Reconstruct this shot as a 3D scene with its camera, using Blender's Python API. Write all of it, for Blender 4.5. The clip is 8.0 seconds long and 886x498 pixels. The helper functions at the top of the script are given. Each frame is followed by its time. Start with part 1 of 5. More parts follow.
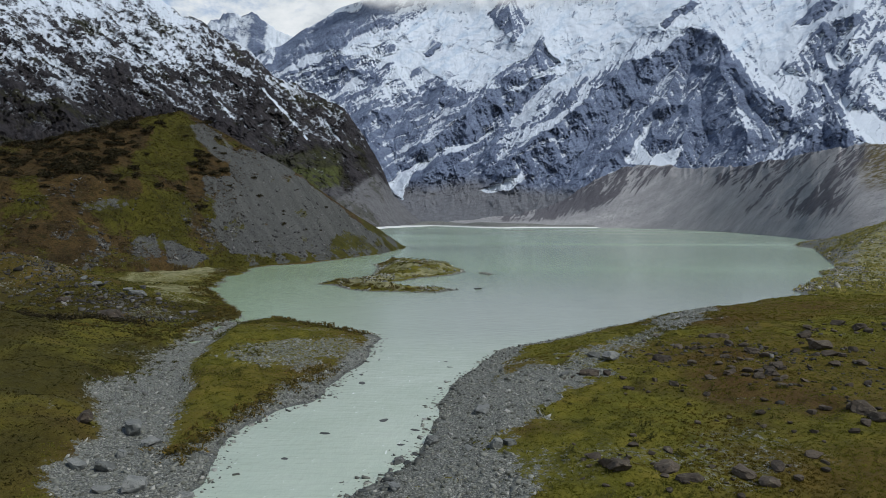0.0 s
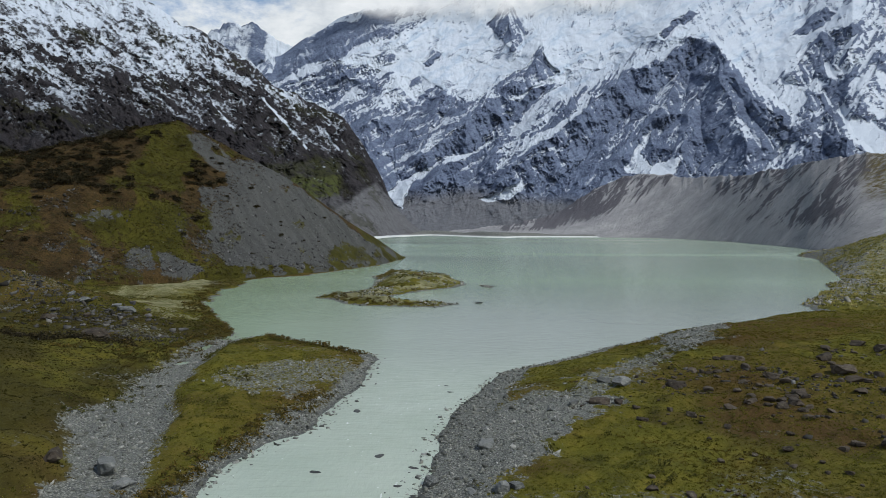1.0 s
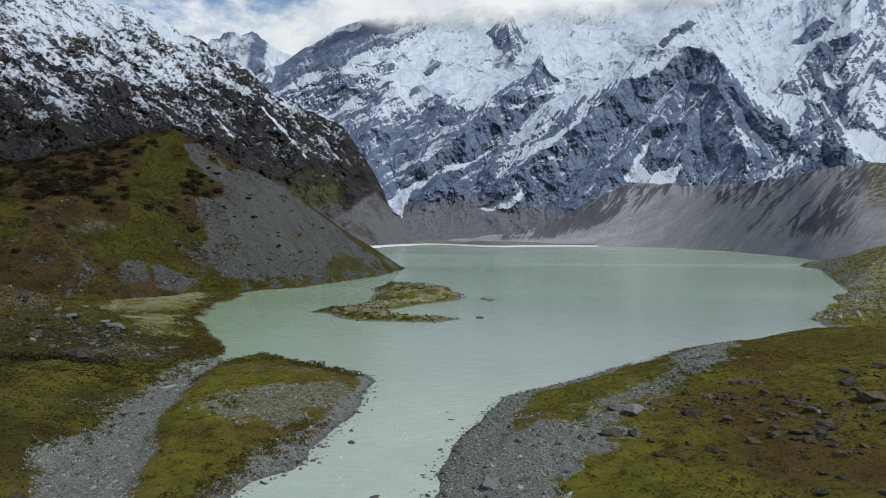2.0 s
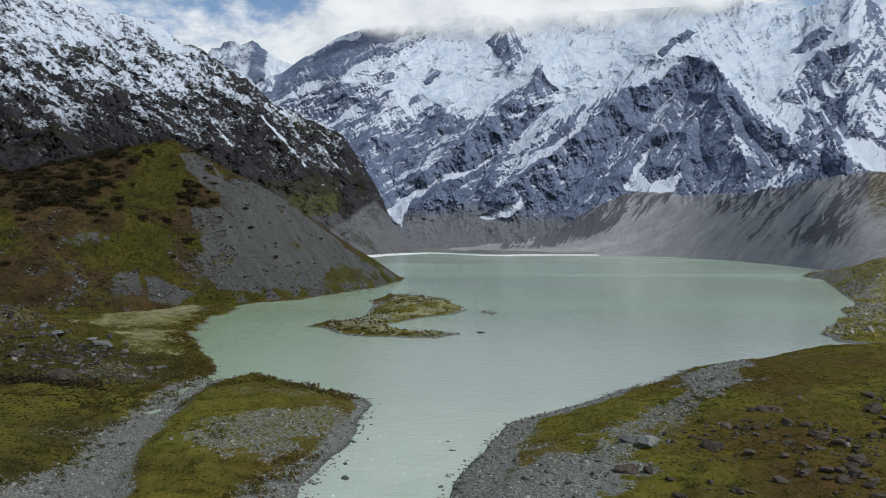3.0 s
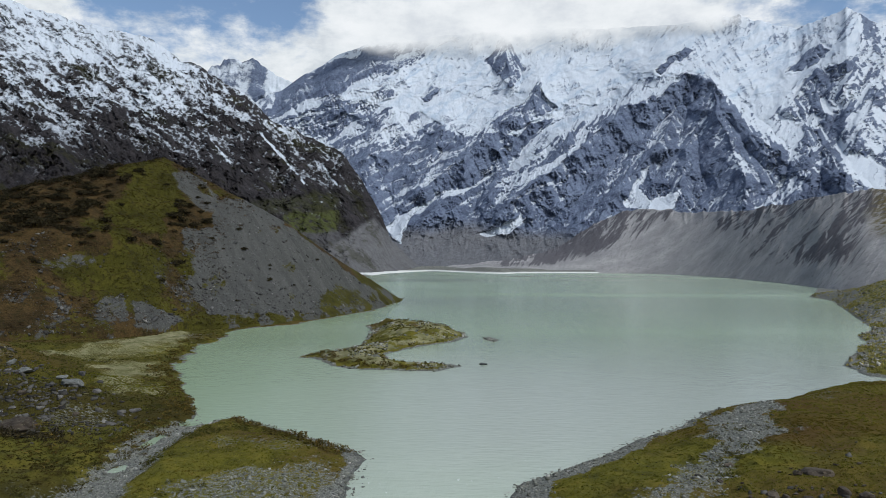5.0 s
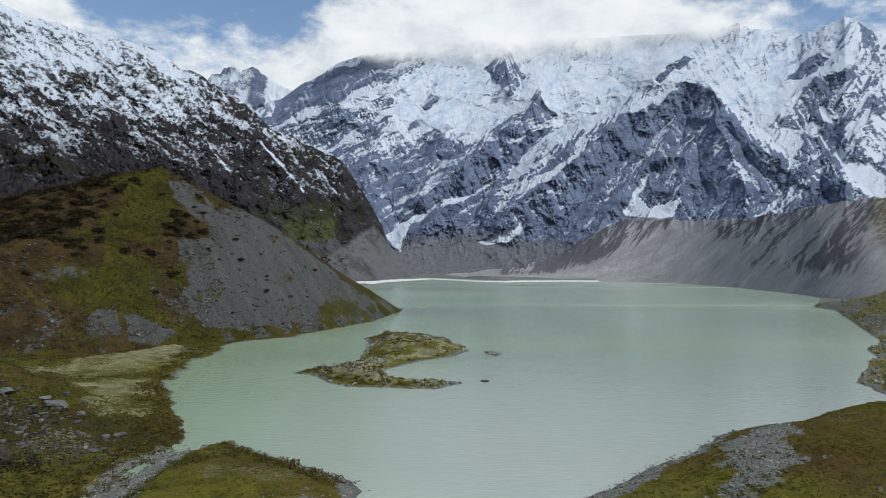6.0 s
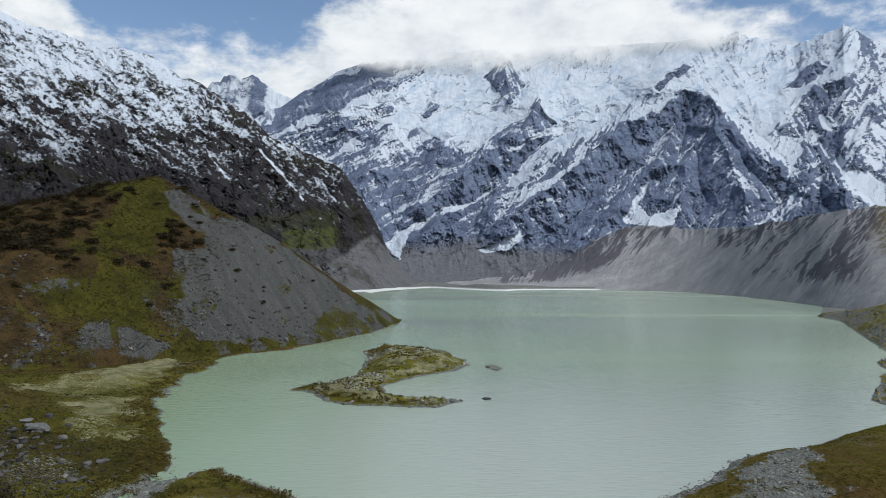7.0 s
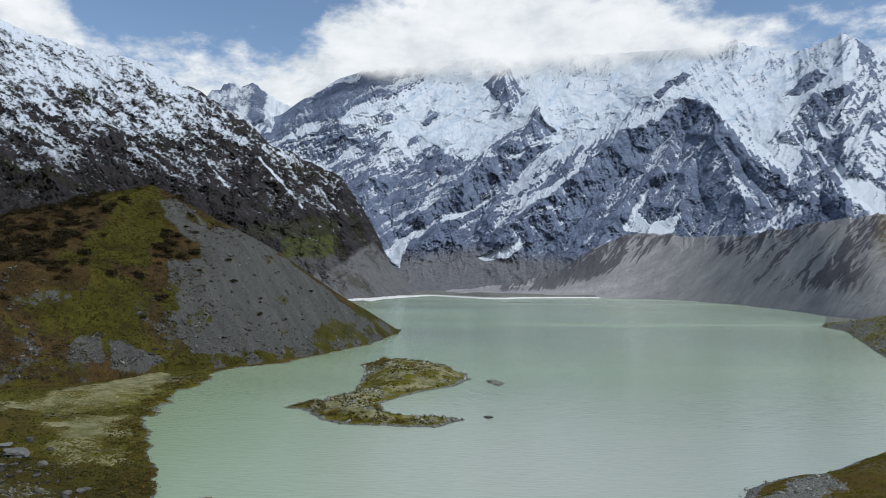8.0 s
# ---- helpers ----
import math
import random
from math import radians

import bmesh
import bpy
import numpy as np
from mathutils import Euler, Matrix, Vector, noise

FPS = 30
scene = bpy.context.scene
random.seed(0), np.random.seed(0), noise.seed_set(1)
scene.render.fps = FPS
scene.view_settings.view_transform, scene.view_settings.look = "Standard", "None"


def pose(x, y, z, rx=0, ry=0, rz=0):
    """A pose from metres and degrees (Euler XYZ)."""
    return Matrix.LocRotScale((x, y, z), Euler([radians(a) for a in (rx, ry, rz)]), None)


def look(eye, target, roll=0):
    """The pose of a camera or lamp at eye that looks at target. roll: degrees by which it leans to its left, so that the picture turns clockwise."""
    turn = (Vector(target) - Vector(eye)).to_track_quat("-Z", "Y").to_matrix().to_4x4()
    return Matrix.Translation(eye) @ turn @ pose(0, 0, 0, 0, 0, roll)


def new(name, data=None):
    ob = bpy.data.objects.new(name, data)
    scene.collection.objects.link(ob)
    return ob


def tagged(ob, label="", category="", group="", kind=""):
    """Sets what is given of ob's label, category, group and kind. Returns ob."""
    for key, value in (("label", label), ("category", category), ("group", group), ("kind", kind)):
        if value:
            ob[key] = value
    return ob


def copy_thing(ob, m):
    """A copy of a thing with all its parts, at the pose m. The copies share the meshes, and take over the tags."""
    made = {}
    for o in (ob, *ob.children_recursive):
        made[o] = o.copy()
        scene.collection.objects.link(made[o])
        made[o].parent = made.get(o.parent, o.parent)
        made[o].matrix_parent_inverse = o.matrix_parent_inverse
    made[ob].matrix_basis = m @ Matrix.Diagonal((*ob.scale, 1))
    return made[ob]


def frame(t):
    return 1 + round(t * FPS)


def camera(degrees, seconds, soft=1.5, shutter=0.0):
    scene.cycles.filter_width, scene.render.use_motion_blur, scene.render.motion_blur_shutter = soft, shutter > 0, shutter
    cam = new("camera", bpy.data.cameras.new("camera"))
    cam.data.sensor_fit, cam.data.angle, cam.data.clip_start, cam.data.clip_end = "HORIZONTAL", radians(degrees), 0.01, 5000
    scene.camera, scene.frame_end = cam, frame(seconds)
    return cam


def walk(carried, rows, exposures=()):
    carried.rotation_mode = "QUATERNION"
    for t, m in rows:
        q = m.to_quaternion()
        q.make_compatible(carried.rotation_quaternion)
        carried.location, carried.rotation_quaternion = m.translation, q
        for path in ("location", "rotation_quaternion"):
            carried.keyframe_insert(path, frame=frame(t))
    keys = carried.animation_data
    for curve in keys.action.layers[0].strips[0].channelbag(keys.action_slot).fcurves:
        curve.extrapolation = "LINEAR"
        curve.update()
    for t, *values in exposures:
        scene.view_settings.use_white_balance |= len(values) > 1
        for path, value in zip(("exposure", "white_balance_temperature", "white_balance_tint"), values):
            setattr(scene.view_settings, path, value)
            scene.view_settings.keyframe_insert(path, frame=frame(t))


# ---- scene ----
cam = camera(64.6, 8.0, 0.25)
walk(cam, [
    (0.0, pose(-0.00, 0.00, 18.00, 87.506, -0.380, 0.000)),
    (1.0, pose(-0.07, 4.51, 18.86, 88.234, -0.379, -0.032)),
    (2.0, pose(-0.16, 9.05, 19.79, 88.945, -0.378, -0.064)),
    (3.0, pose(-0.25, 13.63, 20.78, 89.641, -0.376, -0.095)),
    (4.0, pose(-0.36, 18.24, 21.82, 90.320, -0.375, -0.126)),
    (5.0, pose(-0.47, 22.89, 22.93, 90.984, -0.373, -0.156)),
    (6.0, pose(-0.60, 27.57, 24.10, 91.631, -0.372, -0.186)),
    (7.0, pose(-0.73, 32.28, 25.34, 92.263, -0.370, -0.215)),
    (8.0, pose(-0.88, 37.03, 26.63, 92.879, -0.369, -0.244)),
], exposures=[(0.0, -0.09, 6350, 8), (4.0, -0.06, 6350, 8), (8.0, -0.01, 6350, 8)])

# ---- light ----
SUN_BEARING, SUN_HEIGHT = 124.0, 50.0     # degrees clockwise from +y, degrees above the horizon


def sun_way():
    a, e = radians(SUN_BEARING), radians(SUN_HEIGHT)
    return Vector((math.sin(a) * math.cos(e), math.cos(a) * math.cos(e), math.sin(e)))


lamp = bpy.data.lights.new("sun", "SUN")
lamp.energy, lamp.angle, lamp.color = 3.3, radians(2.0), (1.0, 0.96, 0.9)
sun = new("sun", lamp)
sun.matrix_world = look(sun_way() * 300, (0, 0, 0))
scene.view_settings.exposure = 0.0


class Nodes:
    """Short ways to make and join shader nodes."""

    def __init__(self, tree):
        self.tree = tree
        tree.nodes.clear()

    def add(self, kind, props=None, **inputs):
        node = self.tree.nodes.new(kind)
        for key, value in (props or {}).items():
            setattr(node, key, value)
        for key, value in inputs.items():
            self.put(node, key.replace("_", " "), value)
        return node

    def put(self, node, key, value):
        socket = node.inputs[int(key[1:])] if key[0] == "i" and key[1:].isdigit() else node.inputs[key]
        if isinstance(value, bpy.types.NodeSocket):
            self.tree.links.new(value, socket)
        else:
            socket.default_value = value

    def math(self, op, a, b=0.0, c=0.0, clamp=False):
        return self.add("ShaderNodeMath", {"operation": op, "use_clamp": clamp}, i0=a, i1=b, i2=c).outputs[0]

    def step(self, value, low, high):
        return self.add("ShaderNodeMapRange", {"interpolation_type": "SMOOTHSTEP"}, i0=value, i1=low, i2=high).outputs[0]

    def mix(self, fac, a, b):
        node = self.add("ShaderNodeMix", {"data_type": "RGBA"})
        for n, v in ((0, fac), (6, a), (7, b)):
            if isinstance(v, bpy.types.NodeSocket):
                self.tree.links.new(v, node.inputs[n])
            else:
                node.inputs[n].default_value = v
        return node.outputs[2]

    def noise(self, vector, scale, detail=4.0, rough=0.55, twist=0.0):
        return self.add("ShaderNodeTexNoise", None, Vector=vector, Scale=scale, Detail=detail, Roughness=rough, Distortion=twist).outputs["Fac"]

    def ramp(self, fac, stops):
        node = self.add("ShaderNodeValToRGB", None, Fac=fac)
        els = node.color_ramp.elements
        while len(els) < len(stops):
            els.new(0.5)
        for el, (at, colour) in zip(els, stops):
            el.position, el.color = at, (*colour, 1.0)
        return node.outputs[0]

    def attribute(self, name):
        return self.add("ShaderNodeAttribute", {"attribute_name": name}).outputs["Fac"]


# ---- sky with its bank of cloud ----
world = bpy.data.worlds.new("sky")
scene.world = world
world.use_nodes = True
w = Nodes(world.node_tree)
sky = w.add("ShaderNodeTexSky", {"sky_type": "NISHITA", "sun_disc": False, "sun_elevation": radians(SUN_HEIGHT),
                                 "sun_rotation": radians(SUN_BEARING), "altitude": 800.0})
direction = w.add("ShaderNodeTexCoord").outputs["Generated"]
parts = w.add("ShaderNodeSeparateXYZ", None, Vector=direction)
bearing = w.math("MULTIPLY", w.math("ARCTAN2", parts.outputs[0], parts.outputs[1]), 57.2958)
height = w.math("MULTIPLY", w.math("ARCSINE", parts.outputs[2]), 57.2958)
# the bank's upper edge, in tenths of 60 degrees, by bearing from -40 to 40
edge = w.ramp(w.math("MULTIPLY_ADD", bearing, 1 / 80, 0.5), [
    (0.0, (.42,) * 3), (0.11, (.40,) * 3), (0.16, (.285,) * 3), (0.22, (.285,) * 3), (0.30, (.295,) * 3), (0.345, (.30,) * 3),
    (0.385, (.36,) * 3), (0.46, (.40,) * 3), (0.58, (.42,) * 3), (0.72, (.37,) * 3), (0.785, (.315,) * 3), (0.86, (.29,) * 3),
    (0.91, (.285,) * 3), (0.97, (.32,) * 3)])
flat = w.add("ShaderNodeCombineXYZ", None, X=bearing, Y=w.math("MULTIPLY", height, 1.8), Z=0.0).outputs[0]
puff = w.noise(flat, 0.16, 8.0, 0.62)
wisp = w.noise(flat, 0.05, 5.0, 0.55)
over = w.math("SUBTRACT", w.math("MULTIPLY", edge, 60.0), height)
bank = w.step(w.math("ADD", w.math("MULTIPLY", over, 0.30), w.math("MULTIPLY_ADD", puff, 4.6, -2.3)), -0.35, 0.75)
high = w.math("MULTIPLY", w.step(w.math("ADD", wisp, w.math("MULTIPLY_ADD", puff, 0.5, -0.25)), 0.56, 0.72), w.step(height, 21.0, 32.0))
cover = w.math("MAXIMUM", bank, high)
grey = w.noise(flat, 0.17, 7.0, 0.62)
cloud_colour = w.ramp(grey, [(0.34, (0.62, 0.66, 0.72)), (0.47, (0.84, 0.87, 0.90)), (0.6, (0.97, 0.98, 1.0))])
sky_bg = w.add("ShaderNodeBackground", None, Color=sky.outputs[0], Strength=0.13)
cloud_bg = w.add("ShaderNodeBackground", None, Color=cloud_colour, Strength=0.95)
both = w.add("ShaderNodeMixShader", None, i0=cover, i1=sky_bg.outputs[0], i2=cloud_bg.outputs[0])
w.add("ShaderNodeOutputWorld", None, Surface=both.outputs[0])

# ---- noise and plan arithmetic ----
TABLE = np.random.RandomState(7).rand(256, 256) * 2 - 1


def patchy(x, y):
    """Smooth noise from -1 to 1, one cell a unit."""
    xi, yi = np.floor(x).astype(int), np.floor(y).astype(int)
    u, v = x - xi, y - yi
    u, v = u * u * u * (u * (u * 6 - 15) + 10), v * v * v * (v * (v * 6 - 15) + 10)
    x0, x1, y0, y1 = xi % 256, (xi + 1) % 256, yi % 256, (yi + 1) % 256
    low = TABLE[x0, y0] * (1 - u) + TABLE[x1, y0] * u
    return low * (1 - v) + (TABLE[x0, y1] * (1 - u) + TABLE[x1, y1] * u) * v


def cloudy(x, y, size, octaves=5, gain=0.5):
    total, amount, whole = 0.0, 1.0, 0.0
    for n in range(octaves):
        c, s = math.cos(0.7 * n), math.sin(0.7 * n)
        total = total + amount * patchy((x * c - y * s) / size + 17.3 * n, (x * s + y * c) / size - 9.1 * n)
        whole, amount, size = whole + amount, amount * gain, size / 2.03
    return total / whole


def craggy(x, y, size, octaves=5, gain=0.55):
    """Noise with sharp ridges, from 0 to 1."""
    total, amount, whole, last = 0.0, 1.0, 0.0, 1.0
    for n in range(octaves):
        c, s = math.cos(0.9 * n), math.sin(0.9 * n)
        r = 1 - np.abs(patchy((x * c - y * s) / size + 31.7 * n, (x * s + y * c) / size + 5.9 * n))
        r = r * r * last
        last = np.clip(r * 1.6, 0, 1)
        total, whole, amount, size = total + amount * r, whole + amount, amount * gain, size / 2.05
    return total / whole


def smooth(v, low, high):
    v = np.clip((v - low) / (high - low), 0, 1)
    return v * v * (3 - 2 * v)


def off_line(x, y, line, heights=None):
    """Distance to a line of points, and the height carried along it at the nearest place."""
    best, carried = np.full(np.shape(x), 1e9), np.zeros(np.shape(x))
    for n in range(len(line) - 1):
        (ax, ay), (bx, by) = line[n][:2], line[n + 1][:2]
        dx, dy = bx - ax, by - ay
        k = np.clip(((x - ax) * dx + (y - ay) * dy) / (dx * dx + dy * dy), 0, 1)
        d = np.hypot(x - ax - k * dx, y - ay - k * dy)
        near = d < best
        best = np.where(near, d, best)
        if heights is not None:
            carried = np.where(near, heights[n] + k * (heights[n + 1] - heights[n]), carried)
    return best, carried


def inside(x, y, ring):
    """Distance to a closed outline, above zero within it."""
    d, _ = off_line(x, y, [*ring, ring[0]])
    odd = np.zeros(np.shape(x), bool)
    for (ax, ay), (bx, by) in zip(ring, [*ring[1:], ring[0]]):
        if ay != by:
            odd ^= ((ay > y) != (by > y)) & (x < (bx - ax) * (y - ay) / (by - ay) + ax)
    return np.where(odd, d, -d)


def sheet(name, x, y, z, material, masks=None, closed=False):
    """A mesh over a grid of points, with masks as point attributes."""
    n, m = x.shape
    mesh = bpy.data.meshes.new(name)
    mesh.vertices.add(n * m)
    mesh.vertices.foreach_set("co", np.stack([x, y, z], -1).astype(np.float32).ravel())
    ids = np.arange(n * m).reshape(n, m)
    if closed:
        ids = np.concatenate([ids, ids[:1]], 0)
    quads = np.stack([ids[:-1, :-1], ids[1:, :-1], ids[1:, 1:], ids[:-1, 1:]], -1).reshape(-1, 4)
    mesh.loops.add(quads.size)
    mesh.loops.foreach_set("vertex_index", quads.astype(np.int32).ravel())
    mesh.polygons.add(len(quads))
    mesh.polygons.foreach_set("loop_start", np.arange(0, quads.size, 4, dtype=np.int32))
    mesh.polygons.foreach_set("use_smooth", np.ones(len(quads), bool))
    mesh.update(calc_edges=True)
    mesh.validate()
    for key, values in (masks or {}).items():
        mesh.attributes.new(key, "FLOAT", "POINT").data.foreach_set("value", np.asarray(values, np.float32).ravel())
    mesh.materials.append(material)
    return new(name, mesh)


# ---- materials ----
def material(name):
    made = bpy.data.materials.new(name)
    made.use_nodes = True
    return made, Nodes(made.node_tree)


def finish(n, colour, rough=0.9, relief=None, depth=0.1, strength=0.6, sheen=0.1, **more):
    shader = n.add("ShaderNodeBsdfPrincipled", None, Base_Color=colour, Roughness=rough, Specular_IOR_Level=sheen, **more)
    if relief is not None:
        n.put(shader, "Normal", n.add("ShaderNodeBump", None, Strength=strength, Distance=depth, Height=relief).outputs[0])
    n.add("ShaderNodeOutputMaterial", None, Surface=shader.outputs[0])


def place(n):
    return n.add("ShaderNodeNewGeometry").outputs["Position"]


def ground_material():
    made, n = material("meadow_and_gravel")
    p = place(n)
    big, mid, fine, tiny = n.noise(p, 0.05, 5), n.noise(p, 0.35, 5, 0.6), n.noise(p, 2.2, 5, 0.65), n.noise(p, 9.0, 3, 0.6)
    grass = n.ramp(mid, [(0.3, (0.046, 0.045, 0.008)), (0.45, (0.082, 0.080, 0.010)), (0.58, (0.112, 0.101, 0.013)), (0.75, (0.138, 0.108, 0.02))])
    grass = n.mix(n.step(big, 0.5, 0.68), grass, (0.06, 0.036, 0.013, 1))
    grass = n.mix(n.math("MULTIPLY", n.attribute("russet"), 0.65), grass, (0.07, 0.038, 0.011, 1))
    # olive turf of the west bank, darkened in colour in place of shade
    grass = n.mix(n.math("MULTIPLY", n.attribute("turf_shade"), 0.85), grass, n.mix(mid, (0.016, 0.015, 0.004, 1), (0.046, 0.038, 0.007, 1)))
    grass = n.mix(n.math("MULTIPLY", n.step(fine, 0.5, 0.72), 0.35), grass, (0.030, 0.025, 0.008, 1))
    grass = n.mix(n.math("MULTIPLY", n.step(tiny, 0.52, 0.7), 0.35), grass, (0.16, 0.145, 0.035, 1))
    stones = n.add("ShaderNodeTexVoronoi", None, Vector=p, Scale=7.5)
    cell = n.math("MULTIPLY", n.add("ShaderNodeSeparateColor", None, Color=stones.outputs["Color"]).outputs[0], 1.0)
    gravel = n.ramp(cell, [(0.0, (0.105, 0.108, 0.092)), (0.6, (0.185, 0.191, 0.166)), (0.95, (0.28, 0.286, 0.25)), (1.0, (0.40, 0.405, 0.36))])
    gravel = n.mix(n.step(stones.outputs["Distance"], 0.42, 0.75), gravel, (0.055, 0.058, 0.056, 1))
    gravel = n.mix(n.math("MULTIPLY", mid, 0.5), gravel, (0.14, 0.147, 0.134, 1))
    gravel = n.mix(n.attribute("wet"), gravel, (0.055, 0.062, 0.06, 1))
    sand = n.ramp(mid, [(0.3, (0.085, 0.086, 0.03)), (0.5, (0.165, 0.16, 0.08)), (0.72, (0.27, 0.258, 0.155))])
    ragged = n.math("MULTIPLY_ADD", fine, 1.6, -0.8)
    colour = n.mix(n.step(n.math("ADD", n.attribute("sand"), ragged), 0.35, 0.65), grass, sand)
    colour = n.mix(n.step(n.math("ADD", n.attribute("gravel"), ragged), 0.38, 0.62), colour, gravel)
    colour = n.mix(n.attribute("silt"), colour, n.mix(mid, (0.5, 0.52, 0.5, 1), (0.72, 0.73, 0.71, 1)))
    finish(n, colour, 0.92, n.math("ADD", fine, n.math("MULTIPLY", tiny, 0.5)), 0.25, 0.8)
    return made


def hill_material():
    made, n = material("moraine_slope")
    p = place(n)
    turned = n.add("ShaderNodeMapping", None, Vector=p, Rotation=(0, 0, -0.72)).outputs[0]
    long_way = n.add("ShaderNodeMapping", None, Vector=turned, Scale=(1.0, 0.14, 0.14)).outputs[0]
    mid, fine, streak, tiny = n.noise(p, 0.10, 6, 0.68), n.noise(p, 0.55, 6, 0.7), n.noise(long_way, 0.30, 6, 0.7), n.noise(p, 2.0, 4, 0.7)
    grass = n.ramp(mid, [(0.3, (0.022, 0.019, 0.004)), (0.46, (0.043, 0.042, 0.007)), (0.6, (0.060, 0.056, 0.009)), (0.78, (0.055, 0.04, 0.010))])
    russet = n.step(n.math("ADD", n.attribute("russet"), n.math("MULTIPLY_ADD", fine, 1.6, -0.8)), 0.35, 0.6)
    grass = n.mix(russet, grass, n.ramp(n.math("ADD", n.math("MULTIPLY", tiny, 0.5), n.math("MULTIPLY", mid, 0.5)), [(0.38, (0.018, 0.013, 0.006)), (0.5, (0.046, 0.030, 0.012)), (0.62, (0.080, 0.052, 0.018))]))
    grass = n.mix(n.math("MULTIPLY", n.step(fine, 0.48, 0.62), 0.75), grass, (0.02, 0.018, 0.006, 1))
    grass = n.mix(n.math("MULTIPLY", n.step(tiny, 0.6, 0.75), 0.5), grass, (0.085, 0.073, 0.018, 1))
    scree = n.ramp(streak, [(0.30, (0.047, 0.049, 0.046)), (0.5, (0.062, 0.064, 0.060)), (0.70, (0.084, 0.086, 0.080))])
    stones = n.add("ShaderNodeTexVoronoi", None, Vector=p, Scale=1.4)
    scree = n.mix(n.step(stones.outputs["Distance"], 0.30, 0.10), scree, (0.125, 0.128, 0.124, 1))
    scree = n.mix(n.math("MULTIPLY", n.step(tiny, 0.56, 0.7), 0.6), scree, (0.040, 0.042, 0.042, 1))
    ragged = n.math("ADD", n.math("MULTIPLY_ADD", fine, 1.6, -0.8), n.math("MULTIPLY_ADD", mid, 1.0, -0.5))
    colour = n.mix(n.step(n.math("ADD", n.attribute("scree"), ragged), 0.4, 0.6), grass, scree)
    finish(n, colour, 0.95, n.math("ADD", fine, n.math("MULTIPLY", tiny, 0.4)), 0.9, 0.8)
    return made


def alpine_material(name, dark, pale, green=False, soft=(-0.26, 0.32), speckle=0.13, finer=1.0):
    """Bedded rock under broken snow; the snow lies where the mask has it, along the beds."""
    made, n = material(name)
    p = place(n)
    beds = n.add("ShaderNodeCombineXYZ", None, X=n.math("MULTIPLY", n.attribute("along"), 0.22), Y=n.attribute("across"), Z=0.0).outputs[0]
    strata = n.add("ShaderNodeCombineXYZ", None, X=n.math("MULTIPLY", n.attribute("along"), 0.45), Y=n.attribute("across"), Z=0.0).outputs[0]
    bed, mid, fine, grain = n.noise(beds, 0.035, 7, 0.72, 0.6), n.noise(p, 0.010, 6, 0.62), n.noise(strata, 0.075 * finer, 5, 0.70, 0.25), n.noise(beds, 0.17 * finer, 5, 0.70, 0.3)
    iso = n.noise(p, 0.05 * finer, 5, 0.72)
    speck = n.noise(p, speckle, 2, 0.6)
    rock = n.ramp(n.math("ADD", n.math("MULTIPLY", bed, 0.5), n.math("MULTIPLY", iso, 0.5)), [(0.40, dark), (0.5, tuple(0.5 * (a + b) for a, b in zip(dark, pale))), (0.60, pale)])
    rock = n.mix(n.step(mid, 0.48, 0.7), rock, (*[0.8 * c for c in dark], 1))
    rock = n.mix(n.math("MULTIPLY", n.step(speck, 0.55, 0.7), 0.4), rock, (*[1.4 * c for c in pale], 1))
    rock = n.mix(n.math("MULTIPLY", n.attribute("talus"), 0.9), rock, n.ramp(n.noise(p, 0.05, 7, 0.72), [(0.3, (0.085, 0.087, 0.092)), (0.7, (0.155, 0.157, 0.162))]))
    if green:
        rock = n.mix(n.math("MULTIPLY", n.step(n.math("ADD", mid, n.math("MULTIPLY", fine, 0.5)), 0.78, 0.9), 0.55), rock, (0.030, 0.030, 0.012, 1))
        rock = n.mix(n.math("MULTIPLY", n.attribute("green"), n.step(fine, 0.35, 0.55)), rock, (0.052, 0.060, 0.018, 1))
    broken = n.math("ADD", n.math("MULTIPLY_ADD", fine, 0.9, -0.45), n.math("MULTIPLY_ADD", grain, 0.9, -0.45))
    broken = n.math("ADD", broken, n.math("ADD", n.math("MULTIPLY_ADD", speck, 0.55, -0.275), n.math("MULTIPLY_ADD", iso, 0.7, -0.35)))
    lying = n.step(n.math("ADD", n.attribute("snow"), broken), soft[0], soft[1])
    # the snow's blue tint also carries some distance haze
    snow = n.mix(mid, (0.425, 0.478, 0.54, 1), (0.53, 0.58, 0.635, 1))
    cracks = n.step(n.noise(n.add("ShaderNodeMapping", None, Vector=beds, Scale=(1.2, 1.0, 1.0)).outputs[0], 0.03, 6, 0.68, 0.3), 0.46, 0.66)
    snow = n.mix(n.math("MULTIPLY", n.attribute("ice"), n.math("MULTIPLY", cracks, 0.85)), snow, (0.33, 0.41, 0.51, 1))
    colour = n.mix(lying, rock, snow)
    relief = n.math("ADD", n.math("MULTIPLY", bed, 1.0), n.math("MULTIPLY_ADD", fine, 0.8, n.math("MULTIPLY", iso, 0.35)))
    finish(n, colour, n.math("MULTIPLY_ADD", lying, -0.2, 0.92), n.math("MULTIPLY", relief, n.math("MULTIPLY_ADD", lying, -0.4, 1.0)), 9.0, 0.8)
    return made


